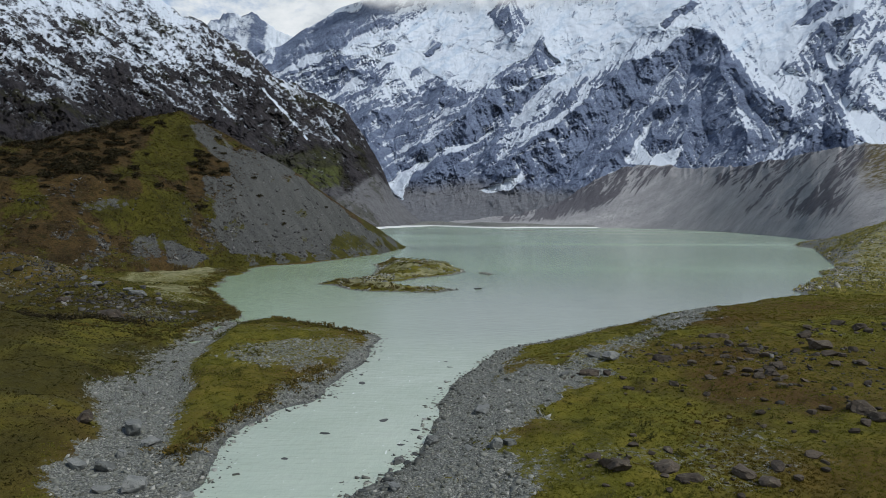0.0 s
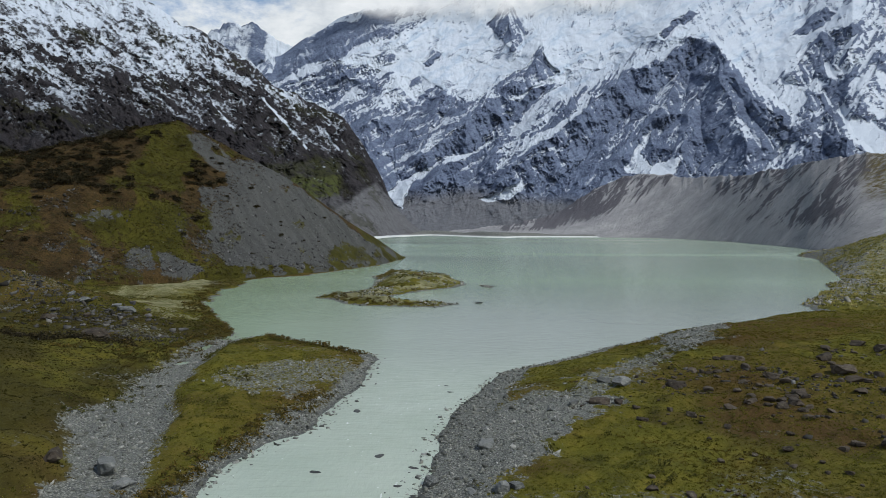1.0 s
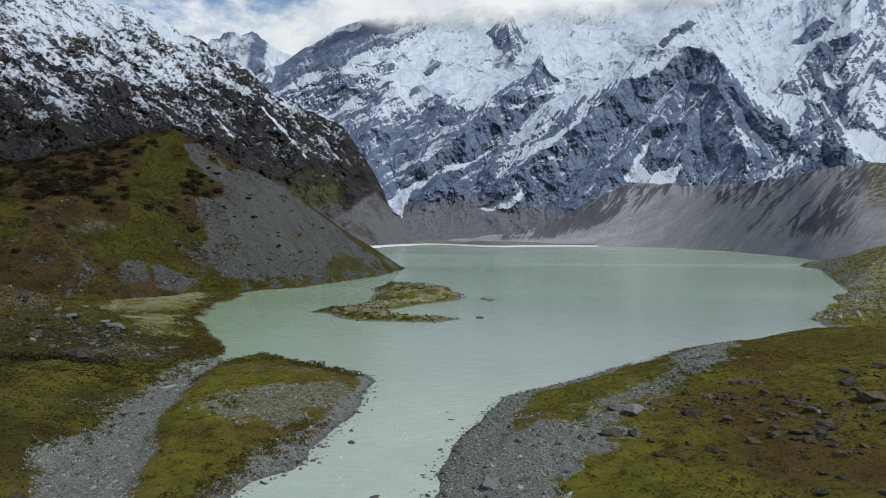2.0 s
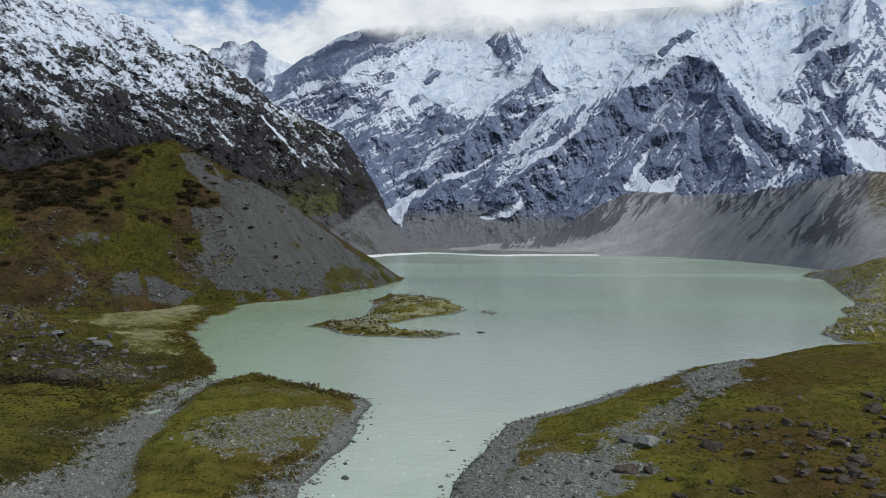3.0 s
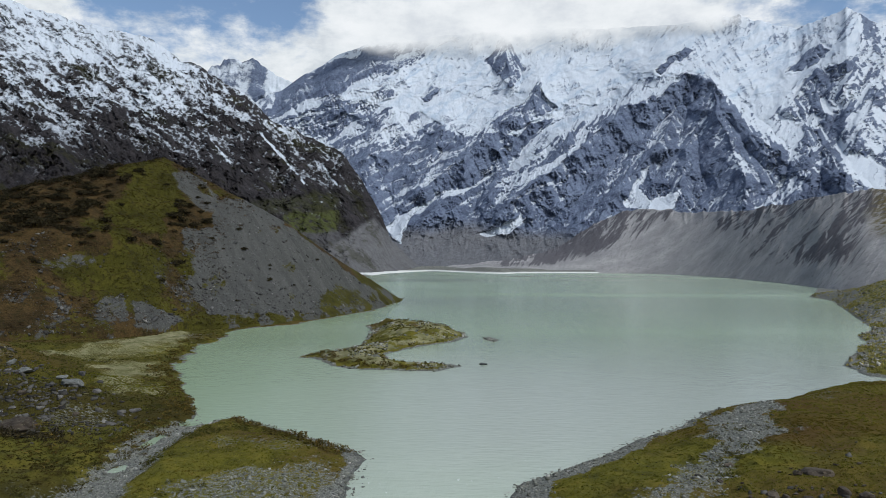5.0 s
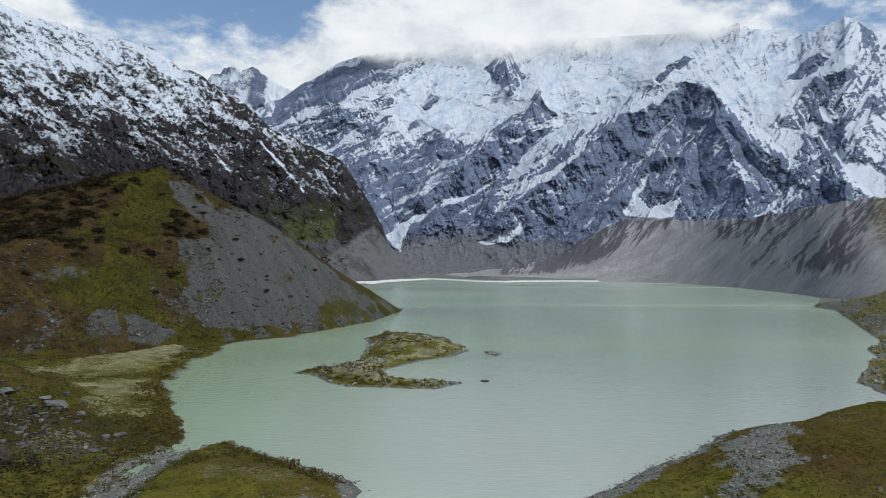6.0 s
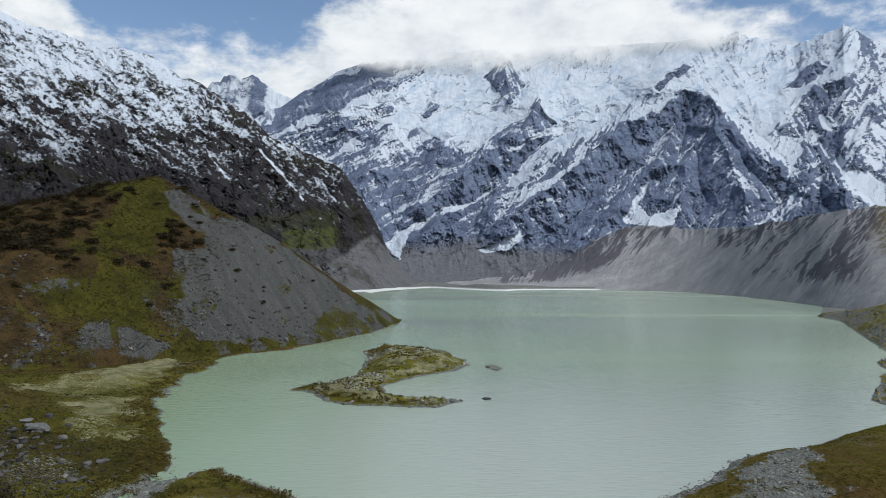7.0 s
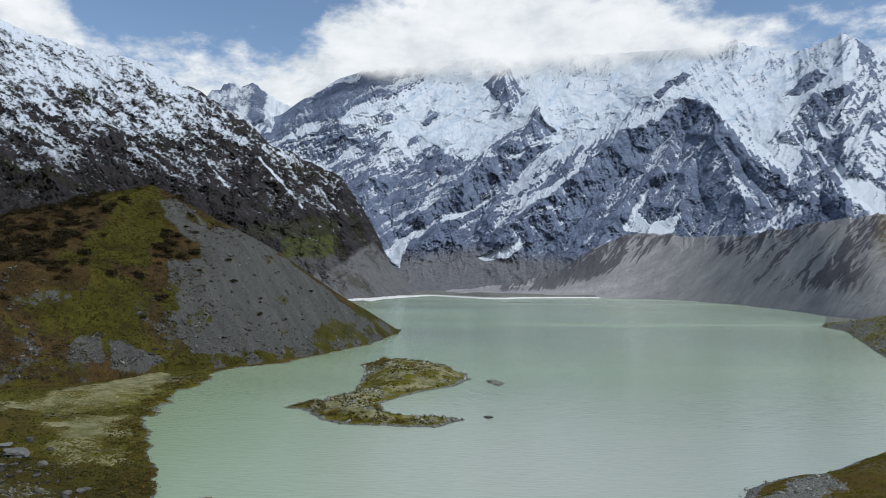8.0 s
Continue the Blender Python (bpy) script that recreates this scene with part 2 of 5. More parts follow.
def wall_material():
    made, n = material("moraine_wall")
    p = place(n)
    mid, fine, stone = n.noise(p, 0.02, 6, 0.65), n.noise(p, 0.16, 6, 0.75), n.noise(p, 0.6, 4, 0.7)
    lines = n.add("ShaderNodeCombineXYZ", None, X=n.attribute("along"), Y=n.attribute("across"), Z=0.0).outputs[0]
    streak = n.noise(lines, 0.13, 6, 0.72, 0.4)
    thread = n.noise(n.add("ShaderNodeMapping", None, Vector=lines, Scale=(1.0, 0.5, 1.0)).outputs[0], 0.42, 5, 0.7, 0.2)
    scree = n.ramp(n.math("ADD", n.math("MULTIPLY", mid, 0.7), n.math("MULTIPLY", streak, 0.3)), [(0.36, (0.225, 0.225, 0.225)), (0.5, (0.30, 0.298, 0.296)), (0.62, (0.375, 0.37, 0.362))])
    scree = n.mix(n.math("MULTIPLY", n.step(fine, 0.50, 0.64), 0.8), scree, (0.17, 0.17, 0.173, 1))
    scree = n.mix(n.step(stone, 0.59, 0.68), scree, (0.45, 0.45, 0.44, 1))
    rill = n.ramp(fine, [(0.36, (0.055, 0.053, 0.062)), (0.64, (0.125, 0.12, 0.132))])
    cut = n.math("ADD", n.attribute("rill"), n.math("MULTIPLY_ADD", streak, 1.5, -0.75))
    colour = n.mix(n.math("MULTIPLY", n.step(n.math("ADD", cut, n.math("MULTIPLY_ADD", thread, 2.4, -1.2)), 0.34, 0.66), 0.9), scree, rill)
    colour = n.mix(n.math("MULTIPLY", n.attribute("green"), n.step(fine, 0.35, 0.6)), colour, (0.105, 0.085, 0.03, 1))
    finish(n, colour, 0.95, n.math("ADD", n.math("MULTIPLY_ADD", streak, 0.9, n.math("MULTIPLY", thread, 0.5)), n.math("MULTIPLY", fine, 1.0)), 3.5, 0.9)
    return made


def water_material():
    made, n = material("milky_meltwater")
    p = place(n)
    along = n.add("ShaderNodeSeparateXYZ", None, Vector=p).outputs[1]
    ripple = n.noise(n.add("ShaderNodeMapping", None, Vector=p, Rotation=(0, 0, 0.25), Scale=(0.3, 1.0, 1.0)).outputs[0], 1.3, 3, 0.55)
    wind = n.noise(n.add("ShaderNodeMapping", None, Vector=p, Rotation=(0, 0, 0.06), Scale=(0.30, 1.0, 1.0)).outputs[0], 0.0042, 3, 0.5)
    river = n.step(along, 118.0, 82.0)
    milk_and_sheen = n.ramp(n.noise(p, 0.01, 4), [(0.3, (0.232, 0.318, 0.198)), (0.7, (0.276, 0.352, 0.236))])
    milk_and_sheen = n.mix(n.math("MULTIPLY", n.step(wind, 0.5, 0.68), 0.75), milk_and_sheen, (0.225, 0.278, 0.222, 1))
    # paler towards the east
    milk_and_sheen = n.mix(n.math("MULTIPLY", n.step(n.math("ADD", n.add("ShaderNodeSeparateXYZ", None, Vector=p).outputs[0], n.math("MULTIPLY_ADD", wind, 160.0, -80.0)), 0.0, 130.0), 0.75), milk_and_sheen, (0.345, 0.43, 0.315, 1))
    # grey-white near the mouth: cloud reflection put into the water's colour
    milk_and_sheen = n.mix(n.math("MULTIPLY", n.step(along, 260.0, 130.0), n.step(n.add("ShaderNodeSeparateXYZ", None, Vector=p).outputs[0], -42.0, 12.0)), milk_and_sheen, (0.325, 0.366, 0.312, 1))
    milk_and_sheen = n.mix(river, milk_and_sheen, n.mix(n.noise(p, 0.12, 4, 0.6), (0.30, 0.365, 0.28, 1), (0.41, 0.46, 0.385, 1)))
    flow = n.noise(n.add("ShaderNodeMapping", None, Vector=p, Rotation=(0, 0, -0.15), Scale=(1.0, 0.35, 1.0)).outputs[0], 1.6, 5, 0.65)
    milk_and_sheen = n.mix(n.math("MULTIPLY", n.step(flow, 0.64, 0.74), river), milk_and_sheen, (0.75, 0.77, 0.75, 1))
    rough = n.math("MULTIPLY_ADD", n.step(wind, 0.35, 0.6), -0.10, 0.22)
    height = n.math("ADD", ripple, n.math("MULTIPLY", flow, n.math("MULTIPLY", river, 0.7)))
    finish(n, milk_and_sheen, rough, height, 0.13, 0.7, 0.5, IOR=1.33)
    return made


GROUND, HILL, WALL, WATER = ground_material(), hill_material(), wall_material(), water_material()
# distance haze is mixed into this rock as bluer, lighter base colours
HAZY_SLATE = alpine_material("hazy_slate_and_snow", (0.066, 0.085, 0.135), (0.15, 0.186, 0.26))
BROWN = alpine_material("dark_brown_rock_and_snow", (0.0095, 0.0088, 0.0100), (0.037, 0.034, 0.036), True, (-0.50, 0.70), 0.26, 1.3)

# ---- plan: the shore of lake and river, metres ----
WEST = [(-26, -260), (-20, 0), (-16, 30), (-16, 46), (-17, 54), (-17, 60), (-16, 65), (-13, 68), (-12, 73), (-11, 79), (-10, 87), (-10, 99),
        (-9, 104), (-11, 108), (-17, 113), (-21, 117), (-25, 120), (-30, 125), (-33, 121), (-35, 122), (-38, 131), (-44, 144), (-47, 149),
        (-48, 153), (-52, 161), (-57, 174), (-59, 186), (-65, 207), (-64, 214), (-64, 229), (-68, 245), (-66, 254), (-61, 262), (-53, 273),
        (-49, 288), (-40, 316), (-32, 342), (-26, 391), (-22, 425), (-40, 450), (-120, 530), (-150, 800), (-112, 1035)]
FAR = [(-98, 1265), (-66, 1432), (-25, 1651), (40, 1480), (76, 1362), (125, 1325), (150, 1400), (255, 1468), (380, 1505), (468, 1418), (453, 1195), (416, 1028),
       (406, 848), (382, 735), (340, 655), (278, 546), (250, 500), (242, 458), (205, 380), (174, 316), (150, 267), (132, 246), (124, 228), (114, 215), (90, 180), (87, 166),
       (98, 158), (108, 156), (88, 155)]
EAST = [(72, 152), (60, 143), (55, 138), (48, 136), (40, 130), (32, 120), (25, 113), (18, 105), (13, 100), (8, 96), (6, 88), (3, 81),
        (1, 73), (0, 68), (-1, 58), (-2, 53), (-3, 50), (-6, 45), (-7, 40), (-6, 0), (-10, -260)]
LAKE = WEST + FAR + EAST
ISLAND = [(-33, 189), (-32, 194), (-28, 196), (-26, 204), (-20, 212), (-23, 231), (-22, 243), (-27, 271), (-22, 272), (-15, 267), (-7, 272),
          (-2, 261), (3, 253), (8, 244), (7, 232), (3, 221), (-2, 216), (-6, 211), (-11, 202), (-14, 195), (-14, 188), (-10, 181), (-5, 180),
          (1, 178), (6, 177), (2, 173), (-2, 169), (-9, 169), (-15, 171), (-20, 172), (-26, 181)]
FAR_ISLET = [(86, 1075), (96, 1062), (112, 1070), (128, 1058), (146, 1072), (140, 1088), (120, 1098), (100, 1090)]
ISLET = [(12, 230), (14, 235), (17, 228), (14.5, 221)]
CREEK = [(-21, 20), (-24, 40), (-27, 47), (-27, 54), (-30, 60), (-34, 68), (-35, 80), (-36, 90), (-38, 108), (-37, 122), (-33, 124), (-33, 108), (-31, 92), (-29, 80),
         (-25, 68), (-22, 57), (-20, 48), (-16, 30)]
BANK = [(-4, 20), (-3, 43), (-1, 58), (1, 71), (5, 85), (9, 94), (9, 84), (5, 73), (15, 82), (23, 93), (31, 103), (40, 125), (45, 131), (52, 134), (40, 108),
        (29, 94), (22, 83), (15, 69), (10, 65), (7, 60), (4.5, 52), (6, 48), (5, 43), (4, 20)]
PATCH = [(-26, 84), (-24, 96), (-15, 101), (-11, 104), (-9, 96), (-10, 85), (-15, 78), (-21, 78)]
MARGIN = [(-22, 40), (-20, 50), (-18, 59), (-16, 71), (-13, 81), (-12, 92), (-9, 100), (-8, 80), (-12, 50), (-12, 40)]
SAND = [(-84, 164), (-72, 174), (-66, 186), (-69, 205), (-72, 222), (-80, 250), (-88, 258), (-90, 234), (-89, 205), (-86, 180)]
FLATS = [(-72, 160), (-66, 172), (-62, 182), (-57, 160), (-50, 146), (-47, 137), (-52, 132), (-58, 138), (-64, 150)]
POOLS = [(-35.5, 99.5, 0.9, 1.8), (-36.6, 112.0, 0.8, 3.5), (-35.2, 121.5, 1.7, 3.5)]     # x, y, half widths
MOUNDS = [(-62, 108, 1.2, 24), (-70, 96, 1.9, 9), (-54, 84, 1.6, 7), (-62, 112, -1.3, 6), (-80, 112, -1.0, 7), (-42, 64, 1.3, 6), (-36, 50, 1.0, 6), (-56, 66, 1.0, 6), (-74, 118, 1.2, 9), (-50, 90, 1.0, 7), (-44, 74, 0.8, 6), (-60, 124, 0.5, 6), (-116, 150, 7.0, 24), (-90, 149, 4.5, 11), (-76, 141, 1.6, 7), (-64, 135, 1.2, 6), (38, 86, 0.7, 20), (78, 134, 2.3, 26), (45, 62, 1.2, 26), (-46, 58, 1.4, 16), (80, 90, 1.5, 30), (-22, 70, 0.5, 9)]
RIDGE = [(-23, 424, 0.5), (-38, 395, 14), (-50, 378, 23), (-62, 366, 33), (-74, 357, 43), (-87, 351, 51), (-101, 347, 59), (-112, 344, 66), (-121, 342, 71),
         (-126, 340, 73.5), (-135, 335, 70), (-145, 330, 67), (-157, 322, 60), (-172, 312, 52), (-230, 300, 50), (-330, 300, 60)]
SPIT = [(270, 530, 0.5), (256, 480, 5), (238, 420, 15), (228, 390, 18), (226, 365, 19.5), (232, 330, 18), (256, 290, 16), (320, 240, 16)]


def ground_height(x, y):
    """The ground's height, and how far a place is from the water (above zero on land)."""
    wobble = 1.0 * cloudy(x, y, 7.0, 3)
    frayed = 2.6 * cloudy(x + 3, y, 6.5, 4, 0.62)
    land = np.maximum(-inside(x, y, LAKE) + wobble + frayed * smooth(y, 105, 125) * smooth(x, -22, -34), np.maximum(inside(x, y, ISLAND) + 0.9 * frayed + 0.3, np.maximum(inside(x, y, ISLET) + 0.5 * wobble, inside(x, y, FAR_ISLET) + 3 * cloudy(x, y, 14.0, 3))))
    top = 0.75 + 0 * x
    for mx, my, rise, wide in MOUNDS:
        top = top + rise * np.exp(-((x - mx) ** 2 + (y - my) ** 2) / (2 * wide * wide))
    creek = smooth(inside(x, y, CREEK), -2.5, 1.5)
    top = top * (1 - 0.8 * creek)
    island = smooth(inside(x, y, ISLAND), 0, 7)
    top = top + island * (0.9 + 1.6 * smooth(y, 200, 235) + 0.9 * cloudy(x, y, 9.0, 3))
    up = top * (1 - np.exp(-np.maximum(land, 0) / 5.0)) + 0.05
    inland = smooth(land, 1.0, 9.0)
    up = up + inland * (1 - 0.7 * creek) * ((0.45 + 0.9 * smooth(-x, 26, 45)) * cloudy(x, y, 20.0, 4) + 0.55 * smooth(-x, 28, 44) * cloudy(x + 11, y, 8.0, 3) + 0.42 * cloudy(x, y, 6.0, 3) + 0.34 * cloudy(x + 9, y, 2.4, 2)) + 0.07 * cloudy(x, y, 1.6, 2) * smooth(land, 0.3, 2)
    for mx, my, tall, wide in ((60, 1480, 7, 45), (130, 1400, 6, 60), (190, 1480, 4, 40), (-20, 1750, 10, 60), (330, 1580, 5, 70)):
        up = up + tall * np.exp(-((x - mx) ** 2 + ((y - my) * 0.6) ** 2) / (2 * wide * wide)) * smooth(land, 2, 30)
    d, z = off_line(x, y, SPIT, [row[2] for row in SPIT])
    spit = z - 0.24 * d + 1.6 * cloudy(x, y, 18.0, 4)
    spit = np.where((y > 185) & (x > 90), spit, -9)
    up = np.where(land > 0, np.maximum(up, np.minimum(spit, land * 0.6)), up)
    up = np.maximum(up, 0.04)
    for px, py, wide, deep in POOLS:
        d = np.hypot((x - px) / wide, (y - py) / deep) + 0.55 * cloudy(x, y, 2.2, 3)
        up = np.where(d < 1.6, np.minimum(up, -0.07 + 0.22 * smooth(d, 0.5, 1.6) + np.maximum(up, 0) * smooth(d, 1.0, 1.6)), up)
    return np.where(land > 0, up, np.maximum(-3.0, 0.22 * land)), land


def gravel_share(x, y, land=None):
    """How far bare gravel has the better of the grass."""
    edge = 2.2 * cloudy(x, y, 7.0, 6, 0.68)
    rough = 5.6 * cloudy(x + 40, y, 5.0, 6, 0.74)
    mixed = 1 - 0.42 * smooth(y + 8 * cloudy(x, y, 9.0, 3), 66, 80) * smooth(y, 104, 94)
    share = np.maximum.reduce([most * smooth(inside(x, y, ring) + wander, -2.0, 1.6) for ring, wander, most in ((CREEK, edge, 1.0), (BANK, rough, mixed), (PATCH, rough * 1.7 - 1.0, 0.52), (MARGIN, edge, 1.0))])
    land = ground_height(x, y)[1] if land is None else land
    far = smooth(y, 112, 125) * smooth(x, 40, 20)
    strand = 2.4 * smooth(x, -7, -3) * smooth(y, 122, 96) + 0.3 * smooth(inside(x, y, ISLAND), -2, 0) + 4.0 * smooth(inside(x, y, ISLET), -1, 0)
    return np.maximum(share, smooth(land + 0.5 * edge, 2.2 + strand - 1.5 * far, 0.8 + strand - 0.5 * far))


def build_ground():
    b = np.radians(np.concatenate([np.arange(-180, -37, 3.5), np.linspace(-36.5, 36.5, 450), np.arange(38, 180, 3.5)]))
    r = np.concatenate([[0.02, 8.0, 18.0], np.geomspace(30, 480, 470), np.geomspace(490, 1120, 55), np.linspace(1130, 1750, 150), np.geomspace(1800, 4900, 22)])
    b, r = np.meshgrid(b, r, indexing="ij")
    x, y = r * np.sin(b), r * np.cos(b)
    z, land = ground_height(x, y)
    edge = 2.2 * cloudy(x, y, 9.0, 5, 0.6)
    gravel = gravel_share(x, y, land)
    gravel = np.where((y > 185) & (x > 90), np.maximum(gravel, 0.08 + 0.9 * cloudy(x, y, 14.0, 5, 0.6) + smooth(land + 10 * cloudy(x, y, 12, 4), 15, 6) * 0.6), gravel)
    gravel = np.where(r > 480, 1.0, gravel)
    gravel = np.maximum(gravel, 0.42 * smooth(cloudy(x, y, 12.0, 4), 0.25, 0.6))
    masks = {"turf_shade": smooth(-x - 0.1 * y + 5 * cloudy(x, y, 14, 4), 19, 25) * (0.55 + 0.45 * smooth(y, 150, 125)) * (y < 300) * (1 - 0.75 * smooth(cloudy(x + 20, y, 22, 4), 0.0, 0.3)), "gravel": gravel, "wet": 0.6 * np.maximum(smooth(land, 0.6, 0.0), smooth(z, 0.10, 0.0)) * (r < 500), "silt": (y > 1110) * (r > 850) * smooth(land, 95, 30) * smooth(x, 470, 400) * smooth(z, 2.6, 1.6), "sand": smooth(np.maximum(inside(x, y, SAND), inside(x, y, FLATS)) + 3 * edge, -4, 4) * (0.72 + 0.75 * cloudy(x, y * 0.8, 9, 5, 0.6)) + 0.85 * smooth(x, 92, 110) * (y > 200) * smooth(land, 2, 8) + 0.9 * smooth(inside(x, y, ISLAND), 0.8, 3.0) * smooth(cloudy(x, y, 4.5, 5, 0.65), 0.22, -0.1),
             "russet": np.clip(smooth(cloudy(x, y, 30.0, 4), 0.0, 0.5) + 0.5 * smooth(x, 55, 80) * smooth(y, 100, 60) + 0.75 * smooth(np.hypot((x - 38) / 1.2, y - 76) + 7 * cloudy(x, y, 9, 3), 19, 9) + 0.9 * smooth(np.hypot(x + 90, y - 148) + 8 * cloudy(x, y, 9, 3), 26, 13), 0, 1)}
    return tagged(sheet("ground", x, y, z, GROUND, masks, True), "tussock meadow and grey gravel banks round the lake outlet", "ground", kind="structure")


def build_water():
    b = np.radians(np.linspace(-180, 176, 90))
    r = np.array([1.0, 40, 200, 800, 1700])
    b, r = np.meshgrid(b, r, indexing="ij")
    x, y = r * np.sin(b), r * np.cos(b)
    return tagged(sheet("water", x, y, 0 * x, WATER, None, True), "milky green glacial lake and its outlet river", "lake", kind="structure")


EYE = (0.0, 37.0, 26.6)      # over the river's mouth: bearings and rises below are taken from here
# bare scree and dark heath on the hill: outlines by bearing and rise, share, softness in degrees
HILL_SCREE = [([(-22, 6.3), (-21.6, 4.9), (-20.3, 3.8), (-19.1, 2.9), (-19, 1.9), (-20.1, 1.7), (-21.1, 1.9), (-21.5, 1.3), (-21.1, 0), (-20.4, -1.7), (-21, -2.6), (-20.3, -4.3), (-19.5, -5.2), (-16, -5.5), (-11.7, -4.9), (-8.1, -4.3), (-6.3, -4.1), (-5.6, -3.3), (-7.7, -1.7), (-10.2, 0.2), (-12.7, 2.2), (-15.3, 3.9), (-17.2, 4.4), (-18.3, 4.4), (-20, 5.9), (-21, 6.5)], 1.0, 0.22),
              ([(-20.4, 5.5), (-19.3, 5.2), (-18.8, 4.3), (-19.7, 4.7)], 0.1, 0.15)]
HILL_RUBBLE = [([(-9, -2.6), (-7.2, -3.1), (-6.3, -4.4), (-9.9, -5.1), (-10.8, -4.4)], 0.35, 0.5),
               ([(-25.4, -4.2), (-24.3, -4.4), (-21.3, -5.9), (-22.7, -6.5), (-25, -6.3)], 0.9, 0.25),
               ([(-27.8, -3.8), (-26, -3.7), (-25.4, -5.8), (-28.1, -6.1)], 0.62, 0.4),
               ([(-32, -0.8), (-30, -0.6), (-27.2, -0.4), (-27.5, -1.5), (-29.9, -1.8), (-32, -1.8)], 0.6, 0.4)]
HILL_HEATH = [([(-34.1, 3.7), (-30.2, 5.2), (-28.1, 6.3), (-25.7, 6.6), (-25.3, 4.8), (-26.4, 3.7), (-26.9, 2.4), (-26.1, -0), (-33.9, -0.8)], 0.97, 0.45),
              ([(-28.7, 2.2), (-27.2, 2.4), (-26.8, 0.8), (-28.6, 0.8)], 0.25, 0.4),
              ([(-25.5, 6.8), (-22.4, 7.5), (-21.6, 4.9), (-21.1, 3.7), (-21.7, 2.7), (-22.9, 2.5), (-22.6, 0.2), (-24.8, -0), (-26.4, -0), (-26.7, 2.4), (-25.4, 4.1)], 0.05, 0.35),
              ([(-21.5, 3.8), (-19.9, 3.3), (-19, 2.7), (-19, 1.9), (-20.3, 1.7), (-22.3, 2)], 0.95, 0.15),
              ([(-25.7, 1.6), (-23.1, 1.5), (-22.8, 0.2), (-25.3, 0.1)], 0.7, 0.25),
              ([(-21.4, 7.4), (-19.2, 6.5), (-16.2, 4.8), (-15.3, 4), (-17.2, 4.4), (-19.6, 5.8), (-21.2, 6.7)], 0.6, 0.15)]
FOOT = [(-22, 405, 0.3), (-26, 388, 0.3), (-32, 345, 0.5), (-40, 318, 0.6), (-50, 289, 0.8), (-61, 265, 1.0), (-70, 254, 1.4), (-80, 246, 2.0), (-97, 218, 2.5), (-120, 196, 3.0),
        (-172, 180, 3.5), (-330, 170, 4.0)]


def hill_height(x, y):
    """The moraine hill's height, and how far up its near side a place lies (1 on the crest)."""
    ridge, foot = np.array(RIDGE[::-1], float), np.array(FOOT[::-1], float)
    crest, top = np.interp(x, ridge[:, 0], ridge[:, 1]), np.interp(x, ridge[:, 0], ridge[:, 2])
    base, low = np.interp(x, foot[:, 0], foot[:, 1]), np.interp(x, foot[:, 0], foot[:, 2])
    up = (y - base) / np.maximum(crest - base, 4.0)
    lift = np.where(up < 1, up, 2 - up * 1.0)
    lift = lift - 0.06 * np.exp(-((up - 1) / 0.10) ** 2)
    bench = 0.05 * np.exp(-((lift - 0.36) / 0.06) ** 2) * smooth(x, -85, -105)
    h = low + (top - low) * (lift + bench)
    rough = smooth(lift, 0.0, 0.22) * (1 - 0.5 * smooth(up, 0.85, 1.0))
    west = smooth(x, -80, -110)
    h = h + rough * ((1.0 + 3.0 * west) * cloudy(x, y, 26.0, 5, 0.58) + 1.1 * west * cloudy(x + 5, y, 11.0, 3) + (0.5 + 1.0 * west) * cloudy(x, y, 6.0, 3)) * np.clip(top / 40, 0, 1)
    return np.where(x > -23, -2.0, h), up


def covered(b, e, start, fields):
    """The share of snow, changed ring by ring."""
    share = start + 0 * b
    for ring, amount, soft in fields:
        (left, low), (right, high) = np.min(ring, 0) - soft, np.max(ring, 0) + soft
        at = (b > left) & (b < right) & (e > low) & (e < high)
        k = smooth(inside(b[at], e[at], ring), -soft, soft)
        share[at] = share[at] + (amount - share[at]) * k
    return share


def seen(x, y, z):
    """Bearing and rise of places."""
    return np.degrees(np.arctan2(x - EYE[0], y - EYE[1])), np.degrees(np.arctan2(z - EYE[2], np.hypot(x - EYE[0], y - EYE[1])))


def hill_dark(x, y, h):
    """Where heath replaces grass on the hill."""
    b, e = seen(x, y, h)
    b, e = b + 1.3 * cloudy(x, y, 12, 5, 0.65), e + 0.9 * cloudy(x + 50, y, 12, 5, 0.65)
    start = np.clip(0.5 + 0.9 * cloudy(x + 70, y + 30, 16, 5, 0.6), 0, 0.9) * (1 - 0.75 * smooth(x, -86, -74) * smooth(h, 16, 9))
    return covered(b, e, start, HILL_HEATH)


def hill_scree(x, y, h):
    """Where the hill is bare scree."""
    b, e = seen(x, y, h)
    b, e = b + 0.35 * cloudy(x, y, 8, 4, 0.62), e + 0.3 * cloudy(x + 50, y, 8, 4, 0.62)
    start = 0.5 * smooth(cloudy(x + 300, y, 13, 5, 0.65), 0.1, 0.35) * smooth(h, 30, 14) * (x < -70) + 0.75 * smooth(cloudy(x, y, 7, 4, 0.65), -0.2, 0.12) * smooth(h, 12, 6) * (x >= -70)
    return covered(b, e, start, HILL_SCREE + HILL_RUBBLE) - 0.5 * smooth(cloudy(x * 1.4 + 90, y * 0.45, 8, 4, 0.6), 0.30, 0.5)


